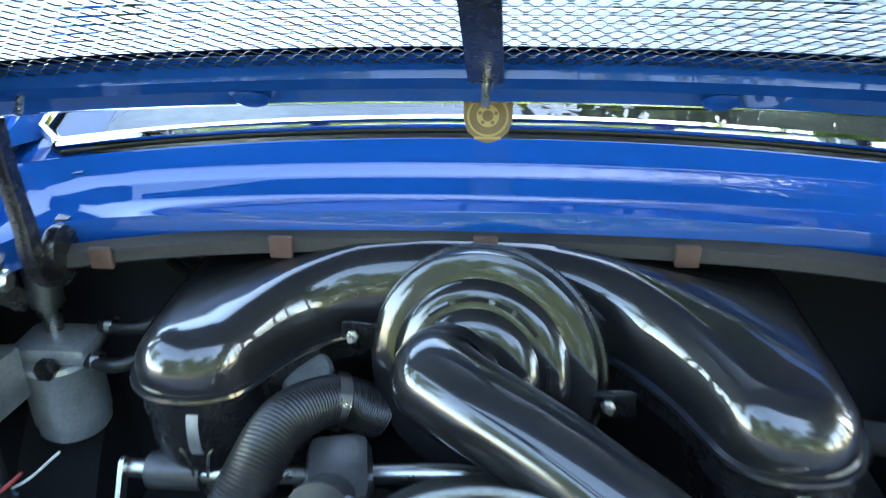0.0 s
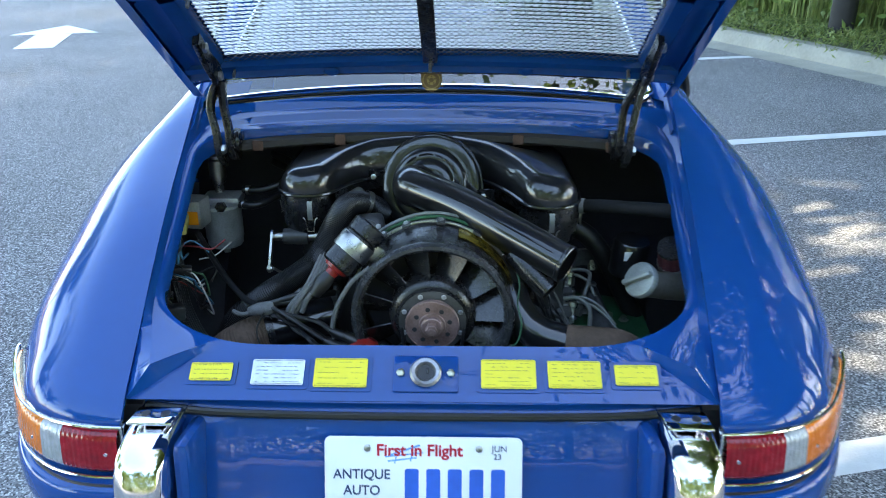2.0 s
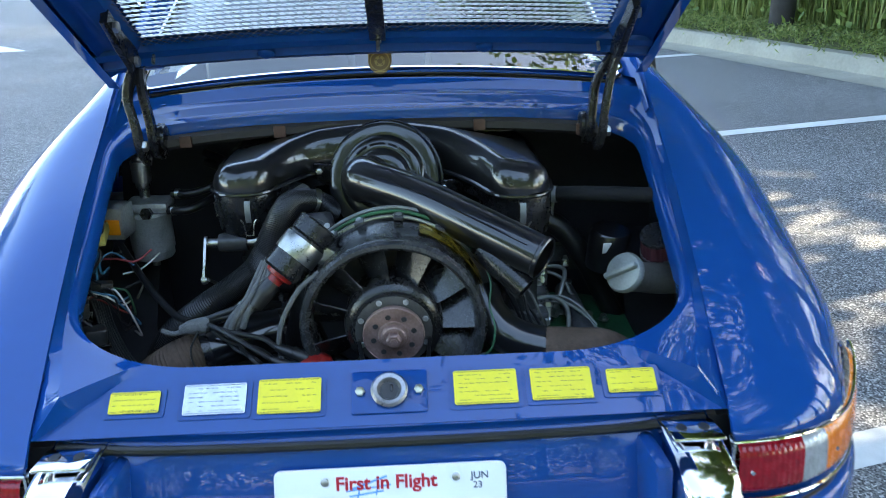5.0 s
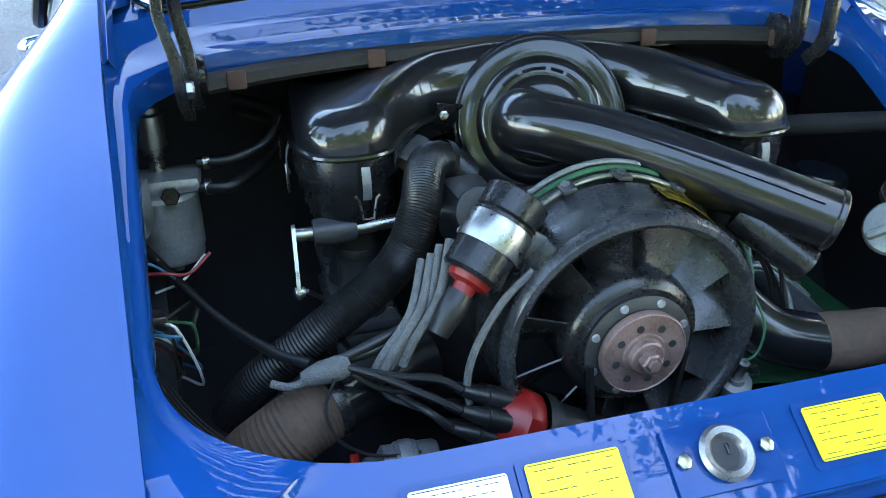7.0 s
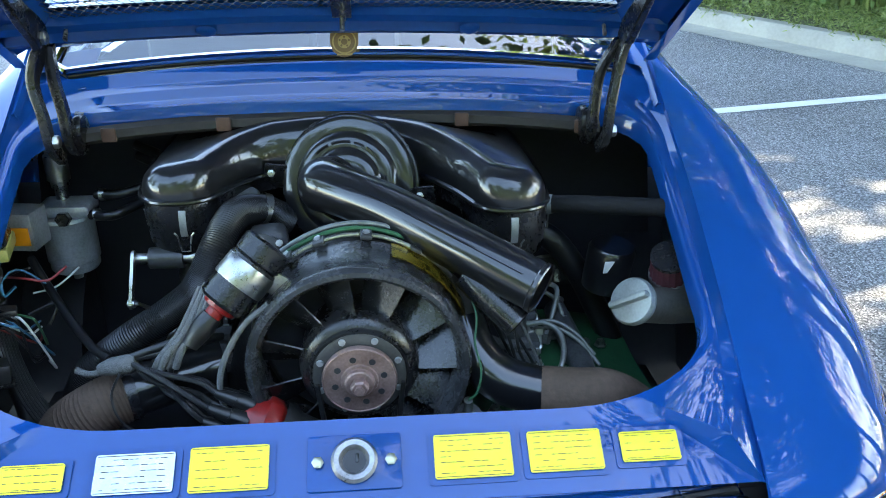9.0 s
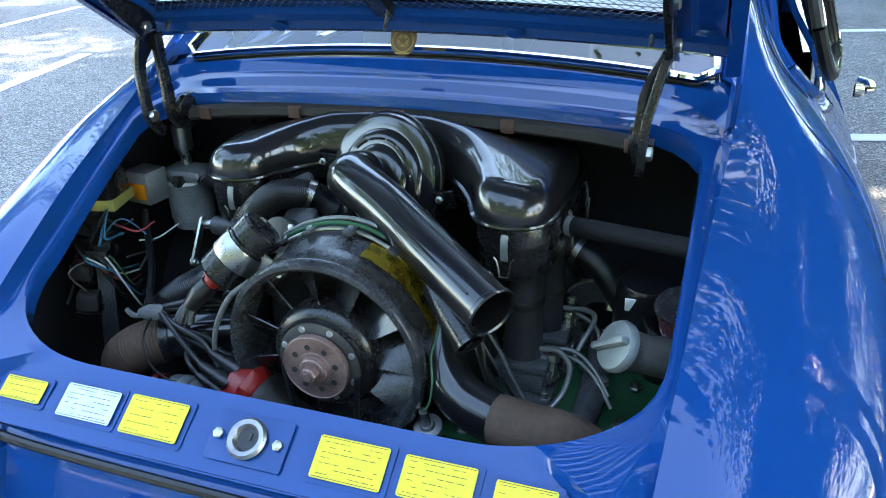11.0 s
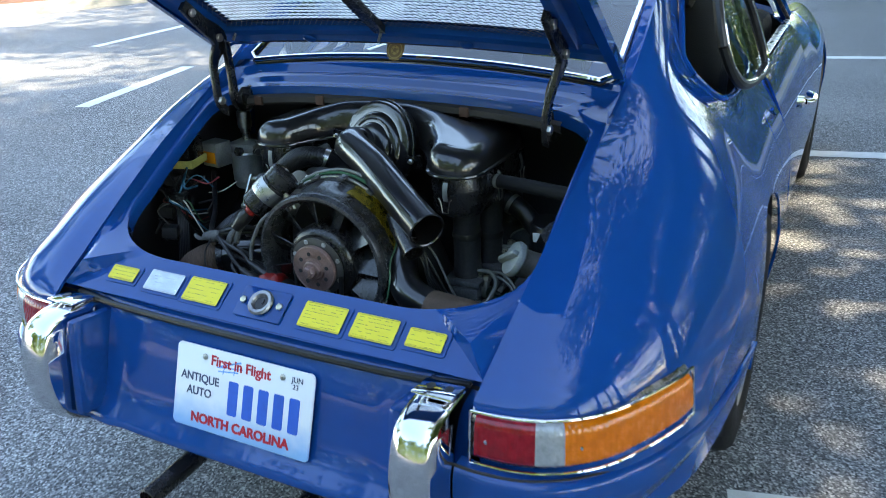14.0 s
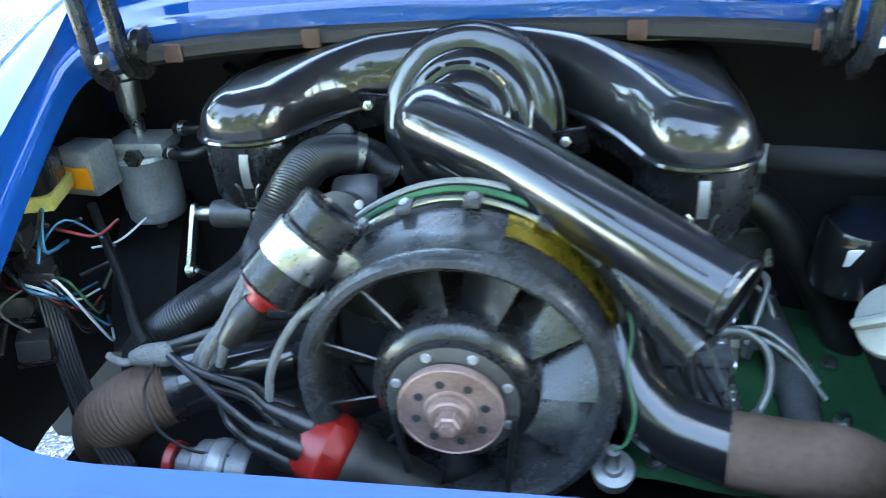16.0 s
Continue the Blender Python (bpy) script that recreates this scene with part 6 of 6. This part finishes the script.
# shield tag hanging from the middle pin of the lid, as plain shapes
BADGE = material("brown_gold_badge", (0.16, 0.10, 0.04), 0.5, 0, 0, 0.2, 60)
WM = Matrix.Translation((.000, .634, 1.074)) @ Matrix.Rotation(radians(66), 4, 'X')
tag = thing("shield_tag", "brown and gold shield-shaped tag hanging from the lid", "tag")
part("shield", plate([(-.021, .030), (-.022, -.006), (-.018, -.018), (-.008, -.026), (0, -.028), (.008, -.026), (.018, -.018), (.022, -.006), (.021, .030)], .0015, WM, bevel=.0005), BADGE, tag)
BADGE_GOLD = material("badge_gold", (.36, .26, .09), .5)
WR = WM @ Matrix.Translation((0, -.004, .0012))
part("ring", lathe([(.0165, .0), (.0165, .001), (.0185, .001), (.0185, 0)], WR, 32), BADGE_GOLD, tag)
part("wheel_mark", lathe([(.005, .0), (.005, .001), (.010, .001), (.010, 0)], WR, 24), BADGE_GOLD, tag)
for k in range(5):
    a = 2 * math.pi * k / 5 + .3
    part("spoke_mark", lathe([(.0018, 0), (.0018, .0014), (0, .0014)], WR @ Matrix.Translation((.0075 * math.cos(a), .0075 * math.sin(a), 0)), 8), BADGE, tag)
for x in (-.012, 0, .012):
    part("top_mark", plate(outline(.005, .007, .001), .0006, WM @ Matrix.Translation((x, .022, .0013))), BADGE_GOLD, tag)
for x0, x1, y in ((-.012, .012, -.0235),):
    part("text_bar", plate([(x0, y - .0012), (x1, y - .0012), (x1, y + .0012), (x0, y + .0012)], .0005, WM @ Matrix.Translation((0, 0, .0013))), BADGE_GOLD, tag)
part("wire_loop", tube([(.005, .566, 1.112), (.005, .573, 1.118), (.002, .575, 1.114)], .001, 6, 8), ZINC, tag)

# ---- kerb, verge and trees ----
CONCRETE = material("kerb_concrete", (0.31, 0.295, 0.255), 0.85, 0, 0, 0.2, 4, 0.5, 60)
KERB = [(7.4, -6.0), (5.9, 0.5), (4.60, 3.9), (3.95, 5.4), (3.22, 7.1), (2.45, 9.0), (0.9, 14.0), (-3.0, 24.0), (-8.0, 36.0)]
kerb_path = smooth_path([(x, y, GROUND) for x, y in KERB], 90)


def kerb_row(i, prof):
    t = (kerb_path[min(i + 1, 89)] - kerb_path[max(i - 1, 0)]).normalized()
    nr = Vector((t.y, -t.x, 0))
    return [kerb_path[i] + nr * o + Vector((0, 0, z)) for o, z in prof]


b = grid([kerb_row(i, [(-0.30, 0.004), (-0.02, 0.012), (0.0, 0.02), (0.02, 0.12), (0.05, 0.15), (0.18, 0.155), (0.20, 0.145)]) for i in range(90)])
tagged(mesh_object("kerb", b, CONCRETE), "pale weathered concrete kerb with gutter", "kerb", kind="structure")
EARTH = material("verge_earth", (0.06, 0.075, 0.025), 0.95, 0, 0, 0.5, 3, 0.6, 30, tint=(0.11, 0.12, 0.04))
b = grid([kerb_row(i, [(0.20, 0.14), (0.8, 0.17), (2.0, 0.22), (6.0, 0.5), (30.0, 1.5)]) for i in range(90)])
tagged(mesh_object("verge", b, EARTH), "mown grass verge behind the kerb", "verge", kind="structure")


def leaf_material(name, a, b, trans=0.45):
    m = bpy.data.materials.new(name)
    m.use_nodes = True
    n, l = m.node_tree.nodes, m.node_tree.links
    p = n["Principled BSDF"]
    geo = n.new("ShaderNodeNewGeometry")
    r = n.new("ShaderNodeValToRGB")
    r.color_ramp.elements[0].color, r.color_ramp.elements[1].color = (*a, 1), (*b, 1)
    l.new(geo.outputs["Random Per Island"], r.inputs[0])
    l.new(r.outputs[0], p.inputs["Base Color"])
    p.inputs["Roughness"].default_value = 0.5
    tr, mx = n.new("ShaderNodeBsdfTranslucent"), n.new("ShaderNodeMixShader")
    l.new(r.outputs[0], tr.inputs[0])
    mx.inputs[0].default_value = trans
    l.new(p.outputs[0], mx.inputs[1]); l.new(tr.outputs[0], mx.inputs[2])
    l.new(mx.outputs[0], n["Material Output"].inputs[0])
    return m


LEAF = leaf_material("tree_leaf", (0.045, 0.09, 0.014), (0.15, 0.22, 0.035))
SHRUB = leaf_material("shrub_leaf", (0.07, 0.13, 0.022), (0.30, 0.40, 0.11))
GRASS = leaf_material("grass_blade", (0.09, 0.14, 0.03), (0.28, 0.32, 0.10), 0.3)
BARK = material("tree_bark", (0.09, 0.07, 0.055), 0.9, 0, 0, 0.5, 10, 0.8, 25)


def leaves(centres, per, spread, size, rng, long=1.6):
    """Many small pointed leaves in clumps round the centres."""
    c = np.repeat(np.array(centres), per, axis=0)
    n = len(c)
    p = c + rng.normal(0, 1, (n, 3)) * spread
    a, t = rng.normal(0, 1, (n, 3)), rng.normal(0, 1, (n, 3))
    a /= np.linalg.norm(a, axis=1)[:, None]
    t -= a * np.sum(a * t, axis=1)[:, None]
    t /= np.linalg.norm(t, axis=1)[:, None]
    s = size * rng.uniform(0.6, 1.3, (n, 1))
    v = np.stack([p - a * s * long / 2, p + t * s / 2, p + a * s * long / 2, p - t * s / 2], axis=1).reshape(-1, 3)
    f = np.arange(4 * n).reshape(-1, 4)
    return v, f


def raw_object(name, v, f, mat, parent=None):
    me = bpy.data.meshes.new(name)
    me.from_pydata(v.tolist(), [], f.tolist())
    me.materials.append(mat)
    ob = new(name, me)
    ob.parent = parent
    return ob


def tree(seed, h, spread, label):
    """A tapered trunk, forking limbs and a broken crown of leaf clumps."""
    rng = np.random.default_rng(seed)
    ob = thing("tree", label, "tree", "trees of the wood")
    lean = rng.normal(0, 0.3, 2)
    top = Vector((lean[0], lean[1], h * 0.8))
    b = tube([(0, 0, -0.2), (lean[0] * .2, lean[1] * .2, h * .25), (lean[0] * .6, lean[1] * .6, h * .55), top], [0.26, 0.18, 0.13, 0.04], 10, 14)
    tips = []
    for k in range(16):
        u = rng.uniform(0.38, 0.95)
        base = Vector((lean[0] * u, lean[1] * u, h * 0.8 * u))
        a = k * 2.4 + rng.uniform(-.4, .4)
        ln = spread * rng.uniform(0.6, 1.05) * (1.15 - 0.6 * u)
        tip = base + Vector((math.cos(a) * ln, math.sin(a) * ln, ln * rng.uniform(0.25, 0.7)))
        midp = (base + tip) / 2 + Vector((0, 0, -0.1 * ln)) + Vector(rng.normal(0, .15, 3))
        tube([base, midp, tip], [0.07 * (1.2 - u), 0.04, 0.012], 6, 7, b)
        for q in range(5):
            f = rng.uniform(0.35, 1.05)
            tips.append(base.lerp(tip, f) + Vector(rng.normal(0, .35, 3)))
        for q in range(3):
            tips.append(tip + Vector(rng.normal(0, .55, 3)))
    part("trunk", b, BARK, ob)
    v, f = leaves([tuple(p) for p in tips], 150, 0.52, 0.13, rng)
    raw_object("crown", v, f, LEAF, ob)
    return ob


trees = [tree(11, 17.0, 5.0, "leafy broad tree at the edge of the car park"), tree(12, 14.0, 4.4, "smaller leafy tree with a broken crown"), tree(13, 16.0, 5.2, "tall leafy tree with spreading limbs")]
# (8.8, -2.6) is an unseen tree added to shade the ground behind
SPOTS = [(6.6, 3.4, 0), (5.6, 2.2, 2), (7.3, 0.6, 1), (9.6, 10.4, 2), (5.9, 8.8, 1), (8.8, -2.6, 0), (12.2, 6.4, 1), (11.5, 14.0, 1), (4.6, 12.2, 0), (8.5, 11.5, 2), (2.6, 16.5, 1), (7.0, 17.5, 0), (9.2, -6.5, 1), (11.5, -1.0, 2), (0.5, 22.0, 2),
         (-7.0, -20.0, 0), (4.0, -21.0, 2), (11.5, -18.0, 1), (-15.0, -14.0, 1), (-2.5, -23.0, 2), (-23.0, -5.0, 0), (-24.0, 4.0, 2), (-22.0, 14.0, 1), (-17.0, -20.0, 2), (17.0, -19.0, 1)]
used = set()
rng = np.random.default_rng(5)
for x, y, k in SPOTS:
    m = pose(x, y, GROUND + (0.2 if x > 2 and y > -10 else 0), 0, 0, rng.uniform(0, 360))
    if k in used:
        copy_thing(trees[k], m)
    else:
        trees[k].matrix_basis = m
        used.add(k)

# undergrowth at the edge of the wood, grass on the verge
rng = np.random.default_rng(8)
cent = []
for i in range(30, 90):
    for k in range(26):
        o, z = 1.7 + abs(rng.normal(0, 1.0)), 0
        p = kerb_row(i, [(o, 0)])[0] + Vector(rng.normal(0, .25, 3)) * Vector((1, 1, 0)).length
        cent.append((p.x, p.y, GROUND + 0.25 + rng.uniform(0.0, 1.0) * min(1.0 + (o - 1.7) * 0.7, 2.2)))
for i in range(0, 90):                                      # the wood's own thicket, further back and taller
    for k in range(34):
        o = 3.6 + abs(rng.normal(0, 2.2))
        p = kerb_row(i, [(o, 0)])[0] + Vector((*rng.normal(0, .3, 2), 0))
        cent.append((p.x, p.y, GROUND + 0.4 + rng.uniform(0.0, 1.0) ** .8 * min(1.8 + (o - 3.6) * 1.0, 4.5)))
v, f = leaves(cent, 26, 0.19, 0.06, rng, 2.0)
tagged(raw_object("undergrowth", v, f, SHRUB), "dense green undergrowth at the edge of the wood", "shrubs", kind="stuff")
cent = []
for k in range(900):                                        # unseen bushes added behind, closing the sky gaps that the tail reflects
    cent.append((rng.uniform(-18, 15), -16.5 + rng.normal(0, .9), GROUND + .3 + 6.0 * rng.uniform(0, 1)))
v, f = leaves(cent, 60, 0.5, 0.15, rng, 1.8)
tagged(raw_object("unseen_rear_bushes", v, f, SHRUB), "dense bushes added out of view to fill the tail's reflections", "shrubs", kind="stuff")
cent = []
for i in range(22, 75):
    for k in range(120):
        p = kerb_row(i, [(0.22 + rng.uniform(0, 1.9), 0)])[0] + Vector((*rng.normal(0, .2, 2), 0))
        cent.append((p.x, p.y, GROUND + 0.19))
v, f = leaves(cent, 7, 0.03, 0.012, rng, 5.0)
tagged(raw_object("grass", v, f, GRASS), "short grass with dry tips on the verge", "grass", kind="stuff")
# tall grass standing before the wood
rng = np.random.default_rng(31)
v, f = [], []
for i in range(20, 75):
    for k in range(150):
        p = kerb_row(i, [(1.25 + abs(rng.normal(0, .45)), 0)])[0] + Vector((*rng.normal(0, .15, 2), 0))
        hgt, a = rng.uniform(.35, 1.05), rng.uniform(0, math.pi)
        w = Vector((math.cos(a), math.sin(a), 0)) * rng.uniform(.006, .013)
        bend = Vector((*rng.normal(0, .16, 2), 0)) * hgt
        foot, n0 = Vector((p.x, p.y, GROUND + .12)), len(v)
        for h, ww in ((0, 1), (.5, .9)):
            c = foot + Vector((0, 0, hgt * h)) + bend * h * h
            v += [tuple(c - w * ww), tuple(c + w * ww)]
        v.append(tuple(foot + Vector((0, 0, hgt)) + bend))
        f += [(n0, n0 + 1, n0 + 3), (n0, n0 + 3, n0 + 2), (n0 + 2, n0 + 3, n0 + 4)]
tagged(raw_object("tall_grass", np.array(v), np.array(f), GRASS), "tall uncut grass at the edge of the wood", "grass", kind="stuff")
b = tube([(3.97, 7.55, 0.1), (3.98, 7.56, 2.0), (4.02, 7.6, 8.0)], [0.125, 0.118, 0.095], 16, 12)
POLE = material("weathered_dark_pole", (0.03, 0.027, 0.027), 0.85, 0, 0, 0.4, 12, 0.5, 40)
tagged(mesh_object("pole", b, POLE), "dark weathered wooden pole in the verge", "pole")
# painted arrow on the drive lane
LANE = Vector((-4.50, 7.54, GROUND + 0.004))
d = Vector((-0.25, 0.968, 0)); sd = Vector((0.968, 0.25, 0))
b = bmesh.new()
b.faces.new(add_verts(b, [LANE - sd * .2, LANE + sd * .2, LANE + sd * .2 + d * 1.1, LANE - sd * .2 + d * 1.1]))
b.faces.new(add_verts(b, [LANE - sd * .5 + d * 1.11, LANE + sd * .5 + d * 1.11, LANE + d * 1.9]))
tagged(mesh_object("lane_arrow", b, LINE, smooth=0), "white painted direction arrow on the asphalt", "marking", kind="structure")
# planting island across the lane
b = lathe([(4.2, 0.0), (4.15, 0.13), (4.05, 0.15), (3.9, 0.15), (3.88, 0.12)], pose(-13.4, 9.8, GROUND), 64)
tagged(mesh_object("island_kerb", b, CONCRETE), "rounded concrete kerb of a planting island", "kerb", kind="structure")
MULCH = material("mulch", (0.12, 0.055, 0.03), 0.95, 0, 0, 0.5, 6, 0.6, 30)
tagged(mesh_object("island_bed", lathe([(3.9, 0.12), (2.0, 0.2), (0, 0.22)], pose(-13.4, 9.8, GROUND), 48), MULCH), "reddish mulch bed in the island", "mulch", kind="structure")
